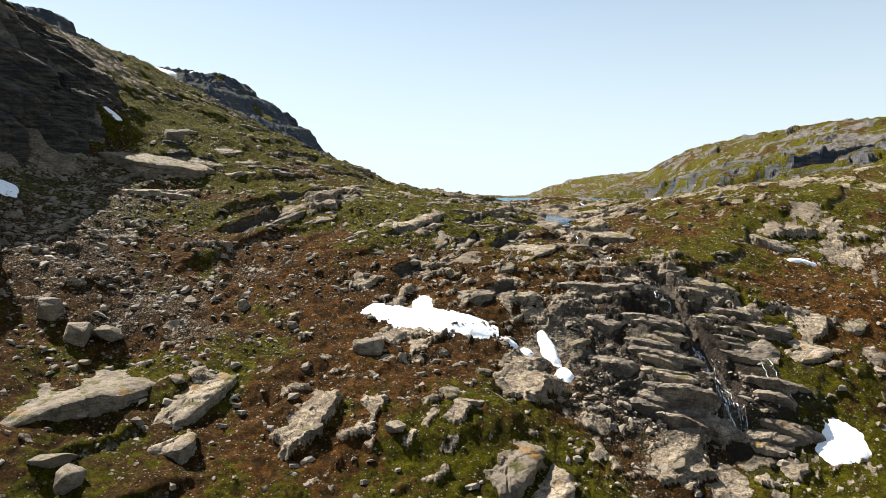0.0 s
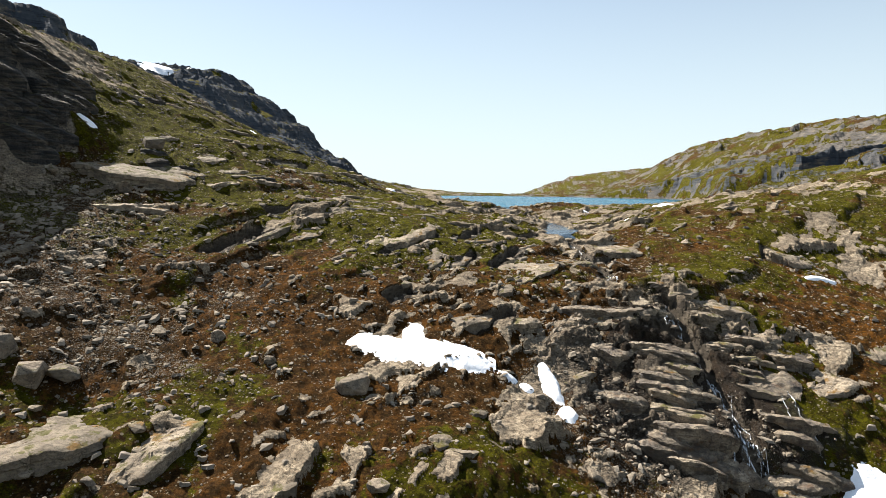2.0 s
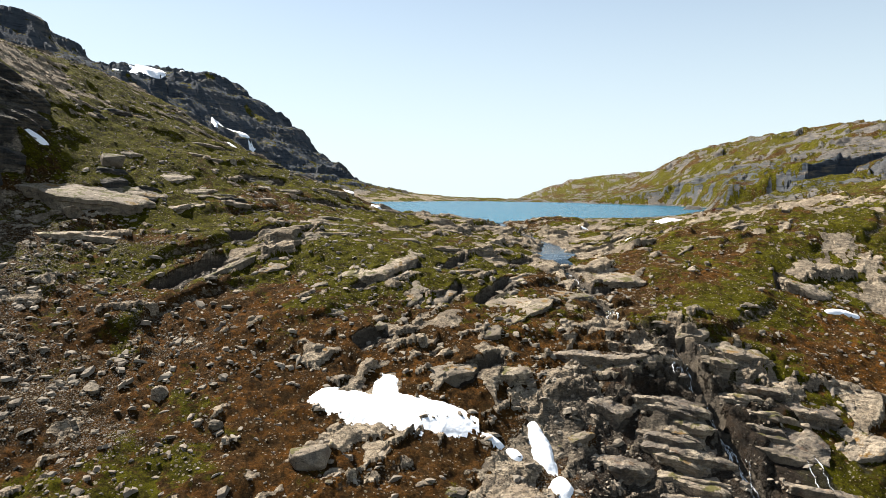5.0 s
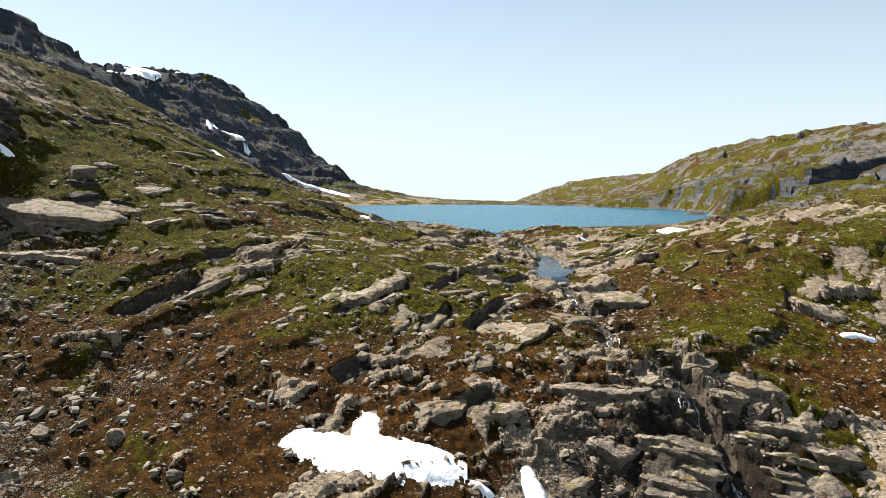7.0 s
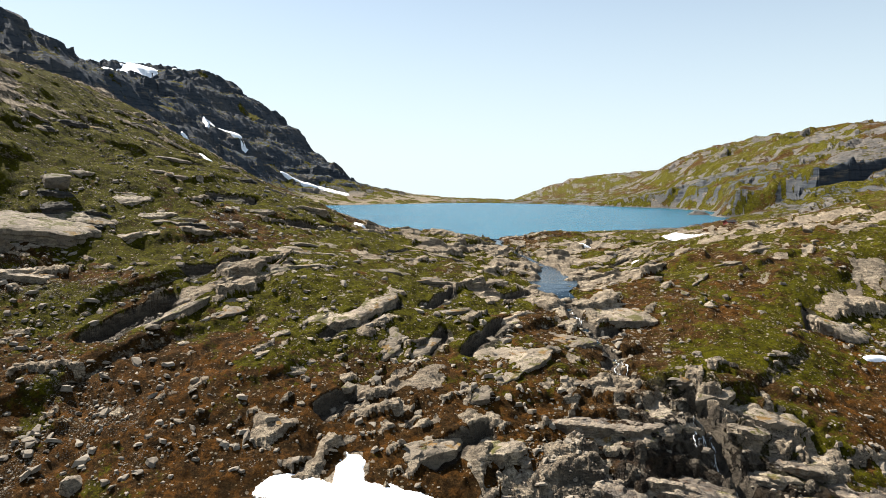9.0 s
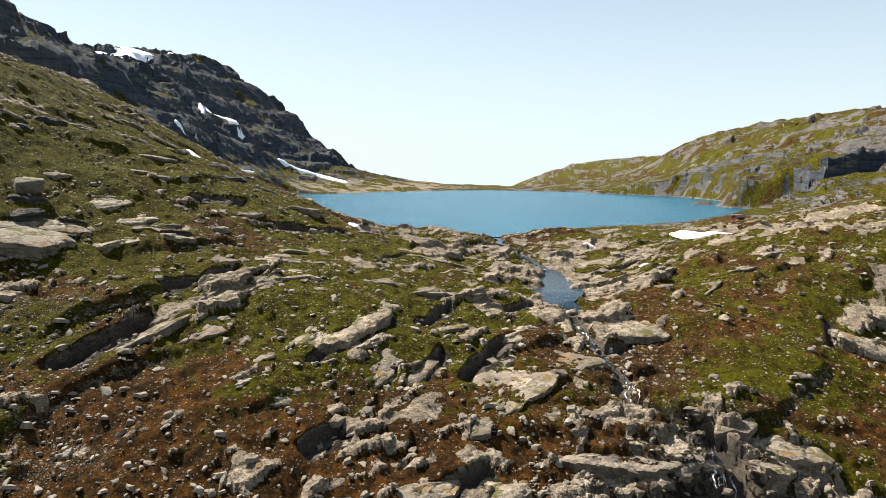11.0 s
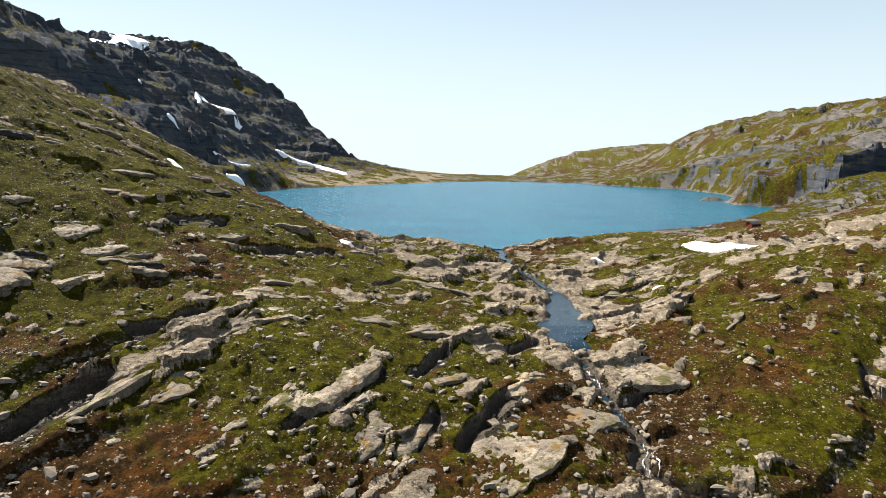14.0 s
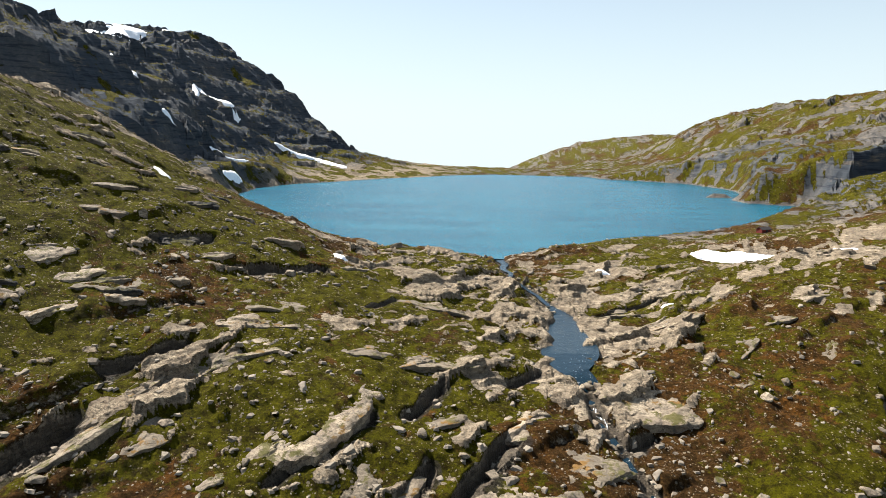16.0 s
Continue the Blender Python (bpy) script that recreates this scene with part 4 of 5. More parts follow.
# ---- snow left in the hollows ----
def snow_patch(label, lobes, thick=0.5, step=0.25, ragged=0.32):
    """Old snow: lobes (x, y, half length, half width, turn) melted into one sheet that thins out onto the ground."""
    lobes = np.array(lobes, float)
    reach = lobes[:, 2:4].max(1) + 1.5
    xs = np.arange((lobes[:, 0] - reach).min(), (lobes[:, 0] + reach).max(), step)
    ys = np.arange((lobes[:, 1] - reach).min(), (lobes[:, 1] + reach).max(), step)
    yy, xx = np.meshgrid(ys, xs, indexing="ij")
    f = np.full(xx.shape, -9.0)
    for x, y, a, b, turn in lobes:
        c, s_ = math.cos(radians(turn)), math.sin(radians(turn))
        p, q = ((xx - x) * c + (yy - y) * s_) / a, (-(xx - x) * s_ + (yy - y) * c) / b
        f = np.maximum(f, 1 - np.hypot(p, q))
    whole = f.copy()
    f = f + ragged * fbm(xx, yy, 2.4 * step / 0.25, 4, 801, 0.6)
    z = land(xx.ravel(), yy.ravel())[0].reshape(xx.shape)
    soft = z.copy()
    for _ in range(16):
        e = np.pad(soft, 1, mode="edge")
        soft = (e[:-2, 1:-1] + e[2:, 1:-1] + e[1:-1, :-2] + e[1:-1, 2:]) / 4
    top = soft + 0.10 + thick * (np.tanh(4.0 * f) + 0.12 * fbm(xx, yy, 3, 2, 805))
    faces = grid_faces(len(ys), len(xs))[:, ::-1]
    keep = whole.ravel()[faces].max(1) > -0.22
    me = mesh_from("snow", np.stack([xx.ravel(), yy.ravel(), top.ravel()], 1), faces[keep], SNOW)
    return tagged(new("snow_patch", me), label, "snow", group="old snow patches")


snow_patch("white old snow patch with a melted, ragged edge below the heath", [(-6.6, 101.3, 5.0, 2.3, -6), (0.6, 101.5, 6.2, 2.5, 0), (-3.5, 104.6, 1.4, 3.4, 0), (-9.8, 102.4, 2.4, 1.5, 10)], 0.3)
snow_patch("narrow strip of old snow between boulders in the gully", [(15.6, 100.4, 1.1, 3.2, 14), (17.2, 95.4, 1.1, 1.6, 0)], 0.4)
snow_patch("small remnant of grey-edged snow among boulders", [(12.2, 98.9, 1.0, 0.7, -30), (9.6, 100.0, 1.2, 0.5, -20)], 0.25)
snow_patch("rounded white snow patch on rubble with stones melting out", [(54.8, 91.6, 2.4, 3.0, 0), (53.2, 90.0, 2.4, 2.0, 0), (54.6, 89.6, 2.4, 1.6, 0)], 0.35)
snow_patch("small sliver of snow under a rock ledge", [(72.2, 139.7, 3.2, 0.8, 10)], 0.4)
snow_patch("shaded bluish snow patch at the foot of a crag", [(-76.0, 116.0, 1.6, 2.0, 0)], 0.5)
snow_patch("shaded snow remnant on scree beside boulders", [(-73.4, 148.0, 2.0, 1.0, 30)], 0.5)
snow_patch("broad white snowfield on slabs beside the lake", [(83.0, 231.5, 15.0, 4.2, -24), (74, 235.5, 7, 3.0, -24), (88, 229.5, 8, 3.8, -24), (95, 226.5, 8, 3.4, -24)], 0.9)
snow_patch("small white snow patch on bare slabs", [(41.4, 217.8, 1.8, 1.2, 0)], 0.4)
snow_patch("small white snow patch in a rock hollow", [(48.8, 192.0, 1.5, 0.8, 20)], 0.4)
snow_patch("thin snow remnant above the lake shore", [(-16.0, 199.6, 1.8, 0.6, -35)], 0.4)
snow_patch("thin snow strip on the green slope", [(-57.7, 212.5, 3.0, 0.9, -30)], 0.5)

far_snow = dict(thick=1.8, step=1.0, ragged=0.6)
snow_patch("broad snowfield high on the mountain", [(-332, 728, 34, 15, 67), (-326, 756, 16, 20, 60), (-338, 700, 16, 10, 60)], **far_snow)
snow_patch("steep snow streak in a mountain gully", [(-237, 557, 40, 3.0, -57), (-222, 540, 10, 5, -57)], **far_snow)
snow_patch("long snow streak below the mountain cliffs", [(-200, 641, 22, 3.0, -28), (-188, 636, 12, 5, -28), (-212, 634, 16, 2.0, -64)], **far_snow)
snow_patch("snow bank along the foot of the mountain", [(-128, 623, 19, 3.2, 26), (-98, 622, 18, 2.6, -31)], **far_snow)
snow_patch("snow strip on the scree above the lake", [(-115.4, 428.7, 17, 1.6, 87)], **far_snow)
snow_patch("snow strip under dark cliffs", [(-130, 474, 15, 1.8, 68)], **far_snow)
snow_patch("small snow patch on the mountain's crest", [(-300, 796, 8, 4.0, -20)], **far_snow)
snow_patch("small snow patch in a dark cliff", [(-149.4, 429.6, 3, 1.4, 46)], **far_snow)


# ---- boulders and outcrops ----
def hull_mesh(seed):
    """A broken boulder: the hull of points strewn on a blocky body, its edges worn."""
    rng = random.Random(seed)
    bm = bmesh.new()
    for k in range(22):
        v = Vector([rng.gauss(0, 1) for _ in range(3)]).normalized()
        big = max(abs(c) for c in v)
        bm.verts.new(v.lerp(v / big, 0.55) * rng.uniform(0.84, 1.04))
    hull = bmesh.ops.convex_hull(bm, input=bm.verts[:])
    bmesh.ops.delete(bm, geom=list({g for g in hull["geom_interior"] + hull["geom_unused"] if isinstance(g, bmesh.types.BMVert)}), context="VERTS")
    bmesh.ops.dissolve_limit(bm, angle_limit=radians(14), verts=bm.verts[:], edges=bm.edges[:])
    bmesh.ops.bevel(bm, geom=bm.edges[:], offset=0.045, segments=1, affect="EDGES")
    bmesh.ops.triangulate(bm, faces=bm.faces[:])
    me = bpy.data.meshes.new("boulder")
    bm.to_mesh(me)
    bm.free()
    me.materials.append(ROCK)
    return me


SMALL_ROCKS = [hull_mesh(k) for k in range(21, 37)]
rock_count = [0]


def seat(x, y, wide, lie):
    """The ground under a rock: a matrix that stands on it, leaning with the slope by the share lie."""
    b = broad(np.array([x + 1.5, x - 1.5, x, x]), np.array([y, y, y + 1.5, y - 1.5]))
    z = float(np.mean(sheet_height(np.array([x, x + 0.3 * wide, x - 0.3 * wide]), np.array([y, y, y]))))
    n = Vector((-(b[0] - b[1]) / 3.0 * lie, -(b[2] - b[3]) / 3.0 * lie, 1)).normalized()
    return Matrix.Translation((x, y, z)) @ Vector((0, 0, 1)).rotation_difference(n).to_matrix().to_4x4()


def slab_mesh(x, y, long_, wide, lip, turn, lie, seed, material, joints=1.0):
    """A slab of bedrock: flush with the slope at its back, lifted to a broken lip in front, with a layered, undercut face below it."""
    rng = np.random.default_rng(seed)
    a, b = long_ / 2, wide / 2
    ca, sa = math.cos(radians(turn)), math.sin(radians(turn))
    ns = int(np.clip(10 * (a + b), 48, 120))
    th = np.linspace(0, 2 * math.pi, ns, endpoint=False)
    # a many-cornered outline
    corner = np.sort(rng.uniform(0, 0.8, 9) + np.arange(9)) * math.pi / 4.5
    reach = rng.uniform(0.74, 1.02, 9)
    out = np.full(ns, 1.25)
    for c, d in zip(corner, reach):
        k = np.cos(th - c)
        out = np.where(k > 0.1, np.minimum(out, d / np.maximum(k, 0.1)), out)
    out = out * (1 + 0.17 * fbm(np.cos(th) * 3 + seed, np.sin(th) * 3, 1.3, 5, seed, 0.7))
    inner = np.linspace(0, 1, int(np.clip(2.6 * b + 4, 7, 18)))[1:] ** 0.85
    gx, gy = np.meshgrid(np.linspace(-0.8, 0.8, 5) * a, np.linspace(-0.8, 0.8, 5) * b)
    gx, gy = gx.ravel(), gy.ravel()
    gz = sheet_height(x + gx * ca - gy * sa, y + gx * sa + gy * ca)
    m, *_ = np.linalg.lstsq(np.stack([gx, gy, np.ones(25)], 1), gz, rcond=None)
    depth = lip * 1.1 + 0.9 + b * max(0.0, m[1] * (1 - lie)) + 0.5 * a * abs(m[0]) * (1 - lie)
    beds = max(3, int(depth / 0.8))
    drops = np.concatenate([[0.0], np.repeat(np.arange(1, beds) / beds, 2) + np.tile([-0.18, 0.0], beds - 1) / beds, [1.0]])
    inset = np.cumsum(rng.uniform(-0.25, 0.30, beds)) * 0.4
    ins = 1.0 - np.clip(np.repeat(inset - inset[0], 2), -0.1, 0.9) / max(b, 1.5) - np.where(np.arange(2 * beds) > 1, 0.04, 0.0)
    s_ = np.concatenate([[0.03], inner[:-1], ins])
    p, q = a * s_[:, None] * out * np.cos(th), b * s_[:, None] * out * np.sin(th)
    wx, wy = x + p * ca - q * sa, y + p * sa + q * ca
    z = m[2] + lie * (m[0] * p + m[1] * q)
    rise = (0.10 + 0.90 * ramp(-q / b, -0.55, 0.9)) * (1 - 0.55 * (p / a) ** 2) - 0.06 - 0.20 / max(lip, 0.4)
    round_ = np.clip((s_[:, None] - 0.80) / 0.2, 0, 1) ** 2
    relief = joints * (0.34 * plates(wx.ravel(), wy.ravel(), 3.4, 141, 1.7, 0.3, 0.5) + 0.16 * plates(wx.ravel(), wy.ravel(), 1.3, 151, 1.6, 0.3, 0.5)) + 0.30 * fbm(wx.ravel(), wy.ravel(), 3.2, 4, 53, 0.6)
    z = z + lip * (rise - 0.10 * round_) - 0.30 * round_ * (1 - ramp(-q / b, 0.1, 0.7)) + relief.reshape(z.shape)
    nf = len(drops)
    z[-nf:] = z[-nf] - drops[:, None] * depth
    chip = 1 + (0.05 if lip < 2 else 0.09) * fbm(np.cos(th) * 4 + np.arange(nf)[:, None] // 2 * 3.1 + seed, np.sin(th) * 4 + 0 * np.arange(nf)[:, None], 0.8, 3, seed + 5, 0.7)
    chip[0] = 1
    wx[-nf:], wy[-nf:] = x + (wx[-nf:] - x) * chip, y + (wy[-nf:] - y) * chip
    faces = grid_faces(len(s_), ns, True)[:, ::-1]
    v = np.stack([wx - x, wy - y, z - m[2]], -1).reshape(-1, 3)
    me = mesh_from("slab", v, faces, material, False)
    me.polygons.foreach_set("use_smooth", np.repeat(np.arange(len(s_) - 1) < len(s_) - nf, ns))
    me.set_sharp_from_angle(angle=radians(28))
    return me, m[2]


def stone(x, y, long_, wide, tall, turn=33.0, dip=0.0, label="weathered grey-beige gneiss slab half sunk in moss", name="rock_outcrop", lie=0.95, meshes=None, group="", wet=False, whole=False, dark=False):
    """A rock of the given size in metres set on the ground: a loose boulder, or a slab of the bedrock."""
    rock_count[0] += 1
    i = rock_count[0]
    if meshes is not None:
        tall = tall * 0.80
        ob = new(name, meshes[i * 5 % len(meshes)])
        ob.matrix_world = seat(x, y, wide, lie) @ pose(0, 0, 0.22 * tall, 0, 0, turn) @ pose(0, 0, 0, -dip) @ Matrix.Diagonal((long_ * 0.52, wide * 0.54, tall * 0.66, 1))
        return tagged(ob, label, "rock", group)
    turn = turn - 180 if turn > 90 else turn
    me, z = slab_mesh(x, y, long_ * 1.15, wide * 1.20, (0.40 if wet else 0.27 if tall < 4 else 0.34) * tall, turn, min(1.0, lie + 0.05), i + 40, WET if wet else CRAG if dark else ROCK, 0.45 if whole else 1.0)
    ob = tagged(new(name, me), label, "rock", group)
    ob.matrix_world = Matrix.Translation((x, y, z))
    return ob


# the lower slope
stone(-52.0, 88.0, 4.0, 3.4, 3.4, 60, 0, "pale square boulder standing in shaded rubble", "boulder", 0.2, SMALL_ROCKS)
stone(-46.9, 85.6, 3.8, 3.2, 3.2, 15, 0, "pale flat-topped boulder with a dark front", "boulder", 0.2, SMALL_ROCKS)
stone(-44.0, 87.4, 3.8, 2.6, 2.4, 20, 0, "grey boulder beside another on rubble", "boulder", 0.2, SMALL_ROCKS)
stone(-41.5, 76.0, 15.0, 9.5, 6.2, 56, 6, "large brown-grey slab with an overhanging front edge", lie=0.8, whole=True)
stone(-29.6, 79.0, 11.0, 5.6, 5.0, 70, 4, "upright cracked beige outcrop on the slope", lie=0.8)
stone(-28.4, 70.5, 5.0, 5.4, 4.4, 66, 2, "broken lower end of a beige outcrop", lie=0.6)
stone(-38.0, 64.6, 4.4, 2.0, 1.6, 40, 0, "grey slab lying loose on rubble", "boulder", 0.6, SMALL_ROCKS)
stone(-35.2, 62.6, 3.0, 2.6, 2.6, 70, 0, "rounded grey boulder in rubble", "boulder", 0.3, SMALL_ROCKS)
stone(-10.1, 91.9, 4.8, 3.4, 2.4, 20, 0, "mottled grey boulder on brown heath", "boulder", 0.4, SMALL_ROCKS)
stone(0.4, 83.6, 3.4, 5.0, 2.6, 12, 4, "square beige block on the mossy knoll")
stone(3.6, 82.2, 4.6, 3.2, 2.4, 20, 0, "grey block leaning on moss")
stone(1.8, 91.2, 3.4, 2.8, 1.8, 30, 0, "flat pale block on a mossy knoll")
stone(4.6, 90.4, 3.0, 3.0, 2.6, 60, 0, "grey block with a dark shaded side")
stone(7.4, 74.0, 9.0, 6.4, 5.4, 66, 4, "beige whaleback of rock patched with moss", lie=0.7)
stone(11.4, 72.4, 8.0, 5.4, 5.6, 74, 4, "cracked beige rock dropping off steeply", lie=0.6)
stone(-30.0, 100.4, 2.6, 2.2, 2.0, 50, 0, "grey boulder on brown heath", "boulder", 0.3, SMALL_ROCKS)
stone(-21.6, 95.3, 1.8, 1.5, 1.3, 30, 0, "small pale boulder on brown heath", "boulder", 0.3, SMALL_ROCKS)
stone(-15.1, 74.4, 3.6, 2.6, 1.6, 33, 0, "low grey slab in brown moss")
# the crag above the rubble, its shade put into the rock colour
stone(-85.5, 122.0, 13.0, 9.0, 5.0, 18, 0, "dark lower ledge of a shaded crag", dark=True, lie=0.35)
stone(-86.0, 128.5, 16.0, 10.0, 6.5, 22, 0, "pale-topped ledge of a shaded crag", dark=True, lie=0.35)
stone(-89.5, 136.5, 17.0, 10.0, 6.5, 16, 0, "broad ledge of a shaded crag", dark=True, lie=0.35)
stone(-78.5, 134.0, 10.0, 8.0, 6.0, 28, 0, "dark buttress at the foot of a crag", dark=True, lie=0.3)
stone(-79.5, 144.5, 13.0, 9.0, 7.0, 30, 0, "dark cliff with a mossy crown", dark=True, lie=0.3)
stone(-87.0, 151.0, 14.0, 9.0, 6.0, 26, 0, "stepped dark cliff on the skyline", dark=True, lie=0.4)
# unseen wall, added left of the view to cast shade on the rubble
stone(-73.5, 96.0, 15.0, 12.0, 30.0, 60, 0, "tall dark rock wall added out of view to shade the rubble", lie=0.1, dark=True)
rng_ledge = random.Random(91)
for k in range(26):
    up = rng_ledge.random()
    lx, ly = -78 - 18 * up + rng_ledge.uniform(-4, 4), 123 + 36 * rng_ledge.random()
    stone(lx, ly, rng_ledge.uniform(7, 14), rng_ledge.uniform(4, 7), rng_ledge.uniform(4.0, 6.5), rng_ledge.uniform(5, 35), 0, "dark ledge of a crag with shade put into its colour",
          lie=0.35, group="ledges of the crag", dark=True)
# the green slope
stone(-61.0, 144.0, 24.0, 13.0, 5.0, 16, 3, "broad pale bedrock slab with an orange lichen crown", lie=0.55, whole=True)
stone(-56.5, 131.3, 14.0, 5.0, 2.6, 14, 0, "dark-fronted ledge of grey slabs", lie=0.45)
stone(-62.7, 155.4, 4.8, 3.6, 3.0, 40, 0, "round grey boulder on the grass slope", "boulder", 0.3, SMALL_ROCKS)
stone(-60.0, 136.0, 3.4, 3.0, 2.8, 10, 0, "round boulder perched on a slab", "boulder", 0.2, SMALL_ROCKS)
stone(-42.0, 159.4, 11.0, 6.0, 1.8, 20, 7, "smooth pale slab in green turf", whole=True)
stone(-63.5, 164.5, 6.0, 4.0, 3.4, 50, 0, "grey boulder block on the green slope")
stone(-55.0, 151.0, 8.5, 6.0, 3.8, 20, 0, "large pale block with a sheer dark front")
stone(-32.4, 128.4, 16.0, 3.2, 2.4, 54, 6, "long grey rock rib above a dark cleft", whole=True)
stone(-29.6, 136.4, 9.0, 2.4, 1.8, 54, 4, "long low rib of grey rock along a cleft")
for k in range(30):
    lx, ly = rng_ledge.uniform(-76, -22), rng_ledge.uniform(148, 214)
    size = rng_ledge.uniform(2.4, 6.0)
    stone(lx, ly, size * rng_ledge.uniform(1.0, 1.6), size, rng_ledge.uniform(1.8, 4.2), rng_ledge.uniform(5, 60), 0, "broken grey outcrop in the green slope",
          lie=0.7, group="outcrops in the slope", dark=rng_ledge.random() < 0.4)
# the middle slabs
stone(-18.2, 149.2, 8.0, 5.4, 1.9, 40, 6, "smooth pale slab sloping into turf", whole=True)
stone(-22.2, 144.2, 7.4, 2.8, 1.6, 44, 4, "pale narrow slab in turf")
stone(-18.0, 157.4, 9.0, 3.6, 1.6, 18, 4, "pale cracked slab in green turf")
stone(-24.4, 131.4, 6.6, 5.2, 2.0, 42, 4, "beige slab beside heath", whole=True)
stone(-16.7, 126.8, 4.0, 3.4, 1.5, 40, 3, "low beige outcrop in moss")
stone(-7.4, 136.0, 16.0, 8.4, 4.4, 52, 12, "long tilted slab with a deep shaded undercut")
stone(-4.4, 153.6, 7.6, 4.2, 1.7, 14, 4, "pale flat slab in olive turf")
stone(-20.6, 164.0, 11.0, 5.0, 1.9, 14, 4, "pale slab in green turf", whole=True)
stone(2.0, 128.0, 7.4, 4.6, 3.9, 66, 0, "upright pale block with a shadowed side", whole=True)
stone(-2.2, 126.8, 7.0, 4.8, 3.2, 64, 0, "pale block split by a crack", whole=True)
stone(-12.2, 119.8, 5.0, 3.2, 1.8, 30, 3, "grey outcrop in moss")
stone(-17.9, 121.4, 5.8, 3.4, 1.8, 25, 3, "grey outcrop with pale top")
stone(4.8, 180.0, 13.0, 6.0, 2.0, 12, 4, "wide pale slab with a dark broken front", whole=True)
stone(4.0, 154.4, 10.0, 5.0, 2.6, 16, 6, "tilted grey slab with shaded front")
stone(9.9, 154.5, 5.0, 3.2, 1.6, 30, 3, "small grey slab in moss")
stone(6.8, 141.2, 6.0, 4.0, 3.0, 40, 0, "dark broken block above a cleft")
stone(9.6, 118.4, 5.0, 4.2, 2.8, 60, 0, "dark craggy knob of rock")
stone(14.6, 126.6, 13.0, 8.0, 3.4, 62, 2, "smooth buff whaleback slab by the stream", whole=True)
# round the stream and the fall
stone(28.0, 115.6, 12.0, 8.0, 3.4, 28, 3, "big cracked whaleback with an undercut front", lie=0.8)
stone(46.0, 120.2, 9.0, 5.6, 3.4, 4, 4, "pale blocky slab at the lip of the fall", lie=0.7)
stone(42.4, 117.4, 5.0, 4.0, 3.0, 10, 0, "pale square block at the lip of the fall", lie=0.6)
stone(34.6, 118.0, 5.4, 4.2, 3.0, 12, 0, "grey slab beside the lip of the fall", lie=0.7)
stone(40.2, 121.6, 5.4, 3.8, 2.8, 18, 0, "cracked pale slab above the fall", lie=0.7)
stone(36.2, 124.4, 4.0, 3.0, 2.2, 30, 0, "low grey block by the stream", lie=0.7)
stone(47.0, 106.2, 9.0, 8.0, 2.8, 14, 0, "layered brown rock wall beside the fall", lie=0.9, wet=True)
stone(52.0, 111.0, 9.0, 5.0, 3.4, 170, 0, "stepped dark rock wall beside the fall", lie=0.5, wet=True)
stone(33.4, 108.8, 9.0, 4.6, 3.4, 168, 0, "dark ledge of wet gneiss beside the fall", lie=0.5, wet=True)
stone(32.4, 102.6, 10.0, 5.0, 3.4, 166, 0, "wet stepped ledge of dark gneiss", lie=0.5, wet=True)
stone(33.2, 97.0, 11.0, 4.6, 4.4, 168, 0, "dark overhanging ledge beside the fall", lie=0.3, wet=True)
stone(47.6, 98.8, 9.0, 4.4, 4.0, 164, 0, "brown ledge with an overhanging foot", lie=0.4, wet=True)
stone(42.6, 112.0, 5.0, 3.4, 2.4, 170, 0, "wet block standing beside the fall", lie=0.5, wet=True)
for k in range(34):
    ly = 91.5 + 25 * rng_ledge.random()
    side = rng_ledge.choice((-1, -1, 1))
    lx = 38.2 + 0.12 * (117 - ly) + side * (3.2 + (12 if side < 0 else 8) * rng_ledge.random())
    stone(lx, ly, rng_ledge.uniform(5, 9), rng_ledge.uniform(2.6, 4.4), rng_ledge.uniform(2.4, 4.2), rng_ledge.uniform(158, 174), 0, "wet layered ledge of gneiss beside the fall",
          lie=0.5, group="ledges by the fall", wet=rng_ledge.random() < 0.6)
stone(20.4, 103.6, 4.0, 3.4, 3.4, 30, 0, "standing grey block in the gully", lie=0.4)
stone(12.6, 111.4, 7.0, 5.0, 3.6, 30, 0, "dark craggy buttress above the snow", lie=0.5)
stone(5.0, 110.0, 8.0, 4.6, 3.0, 34, 0, "fractured grey crag above the snow", lie=0.6)
stone(23.8, 136.6, 9.0, 6.6, 3.0, 62, 4, "pale slab beside the cascade", whole=True)
stone(56.6, 106.6, 8.6, 6.0, 4.2, 20, 0, "rounded grey rock with a shaded hollow")
stone(68.2, 115.8, 8.0, 5.4, 3.2, 24, 0, "pale outcrop in rust-coloured heath")
stone(70.2, 148.2, 7.5, 9.5, 6.0, 100, 0, "layered dark-fronted rock step", lie=0.3)
stone(26.2, 137.0, 6.6, 4.4, 2.6, 30, 0, "rounded boulder shading the stream")
stone(34.6, 150.4, 13.5, 8.4, 3.2, 14, 4, "wide cracked pale slab by the pool")
stone(16.8, 143.4, 9.0, 5.0, 2.4, 48, 4, "pale slab above the cascade")
stone(37.9, 187.6, 10.0, 4.0, 1.8, 4, 3, "low grey slab on gravel by the pool")
stone(52.9, 198.8, 11.0, 4.0, 1.8, 2, 3, "flat-lying grey slab by the outlet")
stone(47.4, 157.0, 10.0, 4.6, 1.8, 40, 4, "pale slab in olive turf")
stone(47.0, 182.4, 14.0, 6.4, 2.2, 22, 4, "broad pale slab beside the pool")
stone(52.6, 167.4, 9.0, 4.6, 1.8, 58, 4, "pale rib of rock standing out of turf")
stone(60.2, 176.0, 11.0, 4.6, 2.0, 24, 4, "pale rib of rock in turf")
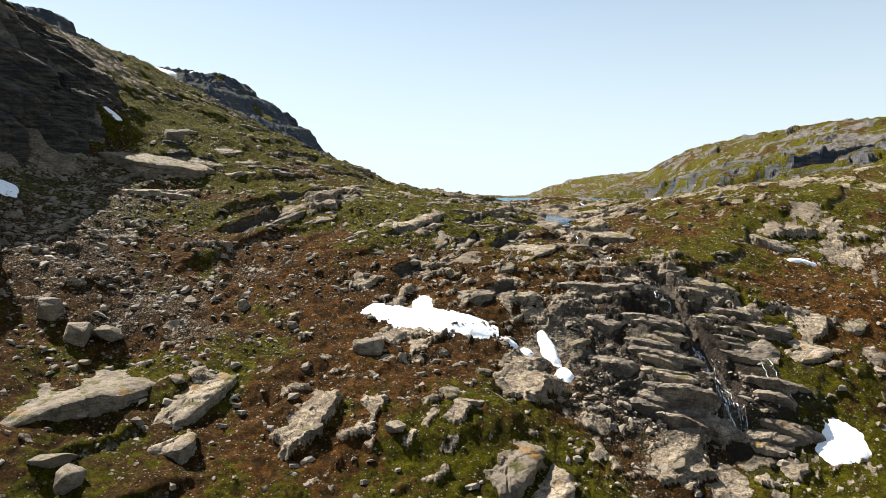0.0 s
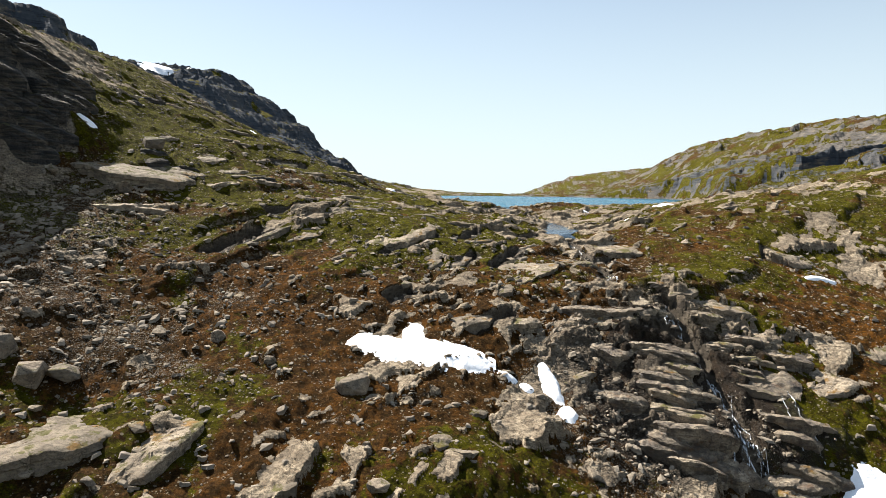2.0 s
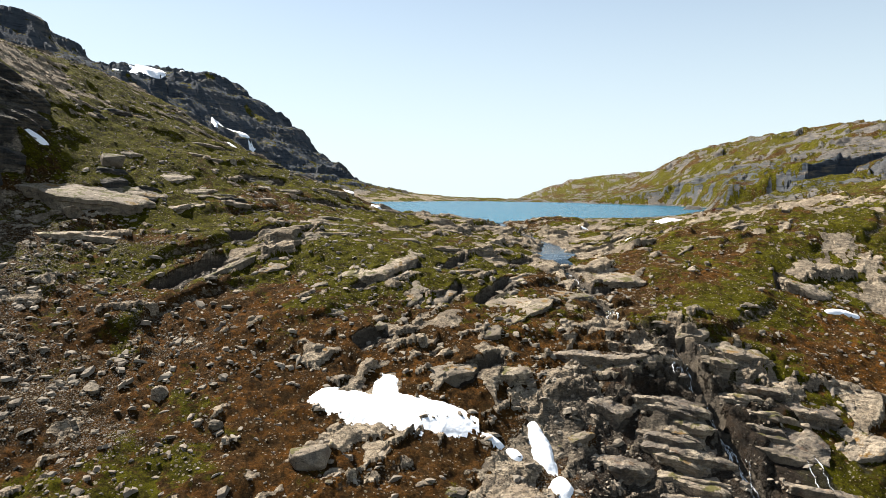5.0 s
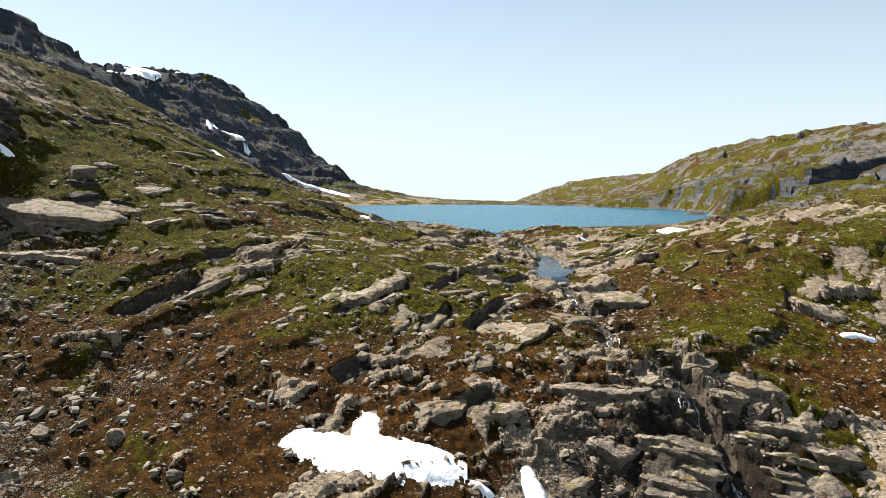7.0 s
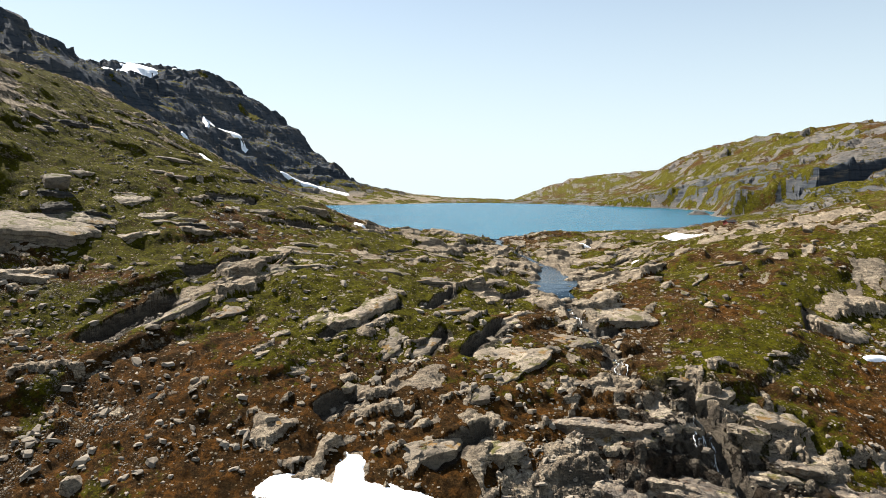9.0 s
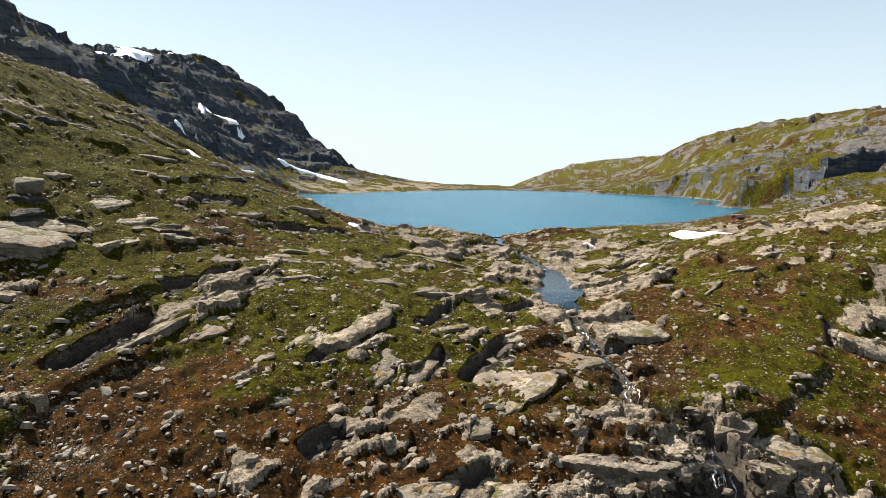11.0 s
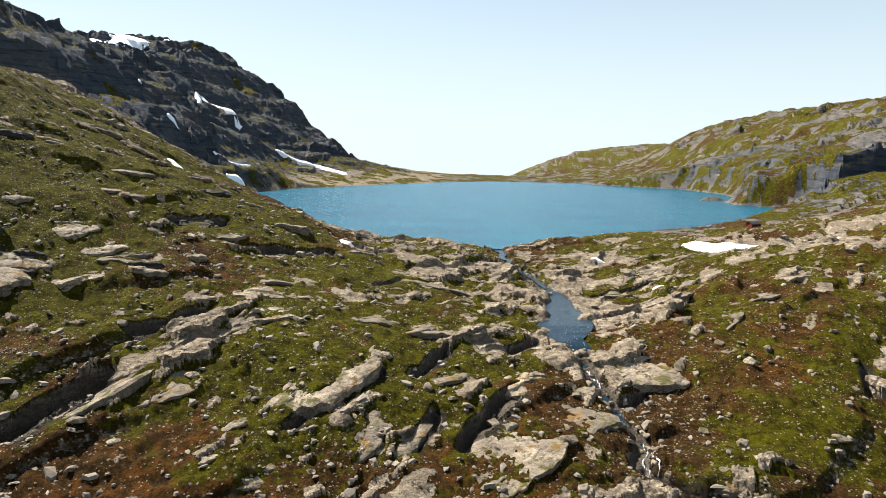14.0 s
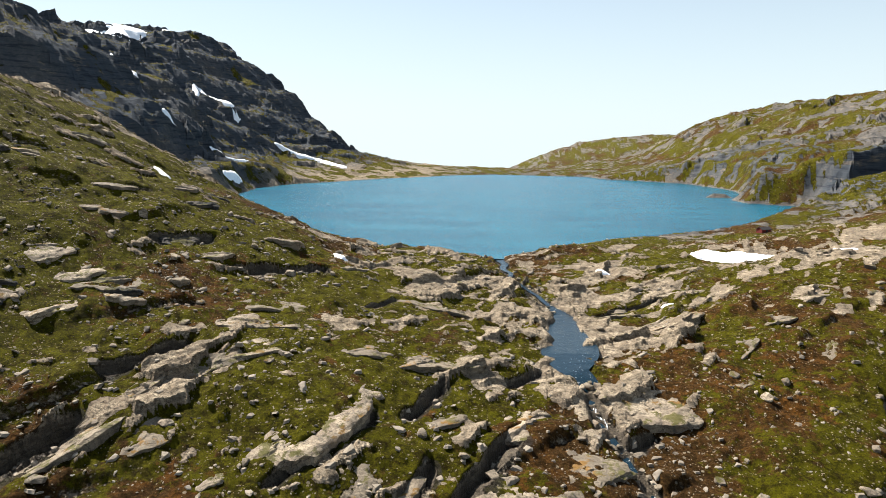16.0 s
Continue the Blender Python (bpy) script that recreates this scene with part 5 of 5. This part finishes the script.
stone(68.9, 184.2, 13.0, 4.2, 1.9, 16, 4, "long pale rib of rock in turf")
stone(63.3, 163.6, 7.0, 3.6, 1.5, 50, 3, "low pale outcrop in brown turf")
stone(-13.0, 193.0, 9.0, 5.0, 3.6, 20, 0, "dark rock step above the shore", lie=0.4)
stone(-27.0, 196.0, 10.0, 5.0, 4.0, 24, 0, "dark crag on the slope above the lake", lie=0.4)


def scattered_boulders(count, seed):
    rng = random.Random(seed)
    done = 0
    while done < count:
        x, y = rng.uniform(-80, 95), rng.uniform(64, 225)
        if rng.random() > 0.35 + 0.8 * float(vnoise(np.array([x / 12]), np.array([y / 12]), 311)[0]):
            continue
        if float(from_stream(np.array([x]), np.array([y]))[0][0]) < 5:
            continue
        size = 0.5 + 1.4 * rng.random() ** 3
        label = rng.choice(["small angular grey boulder on the mossy slope"]) if size < 1.2 else "pale lichen-spotted boulder on the slope"
        stone(x, y, size * rng.uniform(1.0, 1.6), size, size * rng.uniform(0.4, 0.85), rng.uniform(0, 180), rng.uniform(-12, 12), label, "boulder", 0.6, SMALL_ROCKS, "boulders on the slope")
        done += 1


scattered_boulders(260, 77)


def stream_boulders(seed):
    """Stones that break the thin water above and below the pool."""
    rng = random.Random(seed)
    for k in range(len(STREAM) - 1):
        (ax, ay, aw, az), (bx, by, bw, bz) = STREAM[k], STREAM[k + 1]
        if ay < 118 or ay > 230 or max(aw, bw) > 1.5:
            continue
        for j in range(int(math.hypot(bx - ax, by - ay) / 1.5)):
            t, size = rng.random(), rng.uniform(0.5, 1.3)
            stone(ax + (bx - ax) * t + rng.uniform(-1.2, 1.2), ay + (by - ay) * t, size * rng.uniform(1.0, 1.7), size, size * rng.uniform(0.6, 1.0), rng.uniform(0, 180), 0,
                  "wet grey boulder lying in the stream", "boulder", 0.4, SMALL_ROCKS, "boulders in the stream")


stream_boulders(78)


# ---- the hut above the shore ----
def plain(name, colour, rough=0.8, scale=8.0):
    n = Nodes(name)
    c = n.mix(n.span(n.noise(scale, 5, 0.6, squash=(1, 1, 0.2)), 0.35, 0.7), colour, tuple(0.6 * v for v in colour))
    return n.done(c, rough, n.bump(n.noise(scale * 2, 4), 0.4, 0.05), 0.3)


def box(name, x0, x1, y0, y1, z0, z1, material, parent, label=""):
    bm = bmesh.new()
    bmesh.ops.create_cube(bm, size=1.0, matrix=Matrix.Translation(((x0 + x1) / 2, (y0 + y1) / 2, (z0 + z1) / 2)) @ Matrix.Diagonal((x1 - x0, y1 - y0, z1 - z0, 1)))
    bmesh.ops.bevel(bm, geom=bm.edges[:], offset=0.02, segments=1, affect="EDGES")
    me = bpy.data.meshes.new(name)
    bm.to_mesh(me)
    bm.free()
    return part(name, me, material, parent, label)


def build_hut(x, y, turn):
    red, dark, trim_m = plain("red_boards", (0.16, 0.022, 0.016)), plain("tarred_roof", (0.035, 0.028, 0.028)), plain("white_trim", (0.6, 0.58, 0.54))
    hut = tagged(new("hut"), "small dark red wooden hut with a tarred roof near the shore", "hut")
    z = ground_at(x, y) - 0.5
    hut.matrix_world = pose(x, y, z, 0, 0, turn) @ Matrix.Diagonal((0.85, 0.85, 0.85, 1))
    box("plinth", -2.35, 2.35, -1.45, 1.45, -0.8, 0.15, ROCK, hut, "low dry-stone plinth")
    box("wall", -2.2, 2.2, -1.3, -1.18, 0.15, 1.75, red, hut)
    box("wall", -2.2, 2.2, 1.18, 1.3, 0.15, 1.75, red, hut)
    for sx in (-1, 1):
        bm = bmesh.new()
        pts = [(-1.18, 0.15), (1.18, 0.15), (1.18, 1.75), (0, 2.45), (-1.18, 1.75)]
        ring = [[bm.verts.new((sx * (2.2 - dx), py, pz)) for py, pz in pts] for dx in (0.0, 0.12)]
        bm.faces.new(ring[0])
        bm.faces.new(ring[1][::-1])
        for k in range(5):
            bm.faces.new((ring[0][k], ring[0][(k + 1) % 5], ring[1][(k + 1) % 5], ring[1][k]))
        bmesh.ops.recalc_face_normals(bm, faces=bm.faces[:])
        me = bpy.data.meshes.new("gable")
        bm.to_mesh(me)
        bm.free()
        part("gable", me, red, hut)
    for sy in (-1, 1):
        leaf = box("roof", -2.45, 2.45, 0.0, 1.72, -0.05, 0.05, dark, hut)
        leaf.matrix_basis = pose(0, 0, 2.52, 0, 0, 0 if sy > 0 else 180) @ pose(0, 0, 0, -30.5, 0, 0)
    door = box("door", -0.4, 0.4, -1.36, -1.30, 0.2, 1.7, dark, hut, "dark plank door")
    part("handle", mesh_from("handle", [(0.28, -1.40, 0.9), (0.34, -1.40, 0.9), (0.34, -1.40, 1.05), (0.28, -1.40, 1.05), (0.28, -1.36, 0.9), (0.34, -1.36, 0.9), (0.34, -1.36, 1.05), (0.28, -1.36, 1.05)],
                             [(0, 1, 2, 3), (4, 7, 6, 5), (0, 4, 5, 1), (3, 2, 6, 7), (0, 3, 7, 4), (1, 5, 6, 2)], trim_m, False), None, door)
    return hut


build_hut(99.0, 267.0, 25)

# ---- loose stones, by the thousand ----
scatter("scree", 17000, (-88, 85, 60, 150), (0.20, 1.35), 5, lambda x, y, g, r: np.clip(0.06 + 0.9 * g ** 1.5 + 0.12 * near_hollow(x, y, -30, 100, 34, 26), 0, 1) * (1 - 0.5 * r), "angular grey scree strewn over the heath")
scatter("loose_stones", 22000, (-100, 125, 105, 268), (0.20, 1.2), 6, lambda x, y, g, r: np.clip(0.07 + 1.1 * fbm(x, y, 8, 4, 301, 0.65) - 0.3 * near_hollow(x, y, 60, 153, 16, 24), 0.03, 1), "pale loose stones lying in moss and grass")
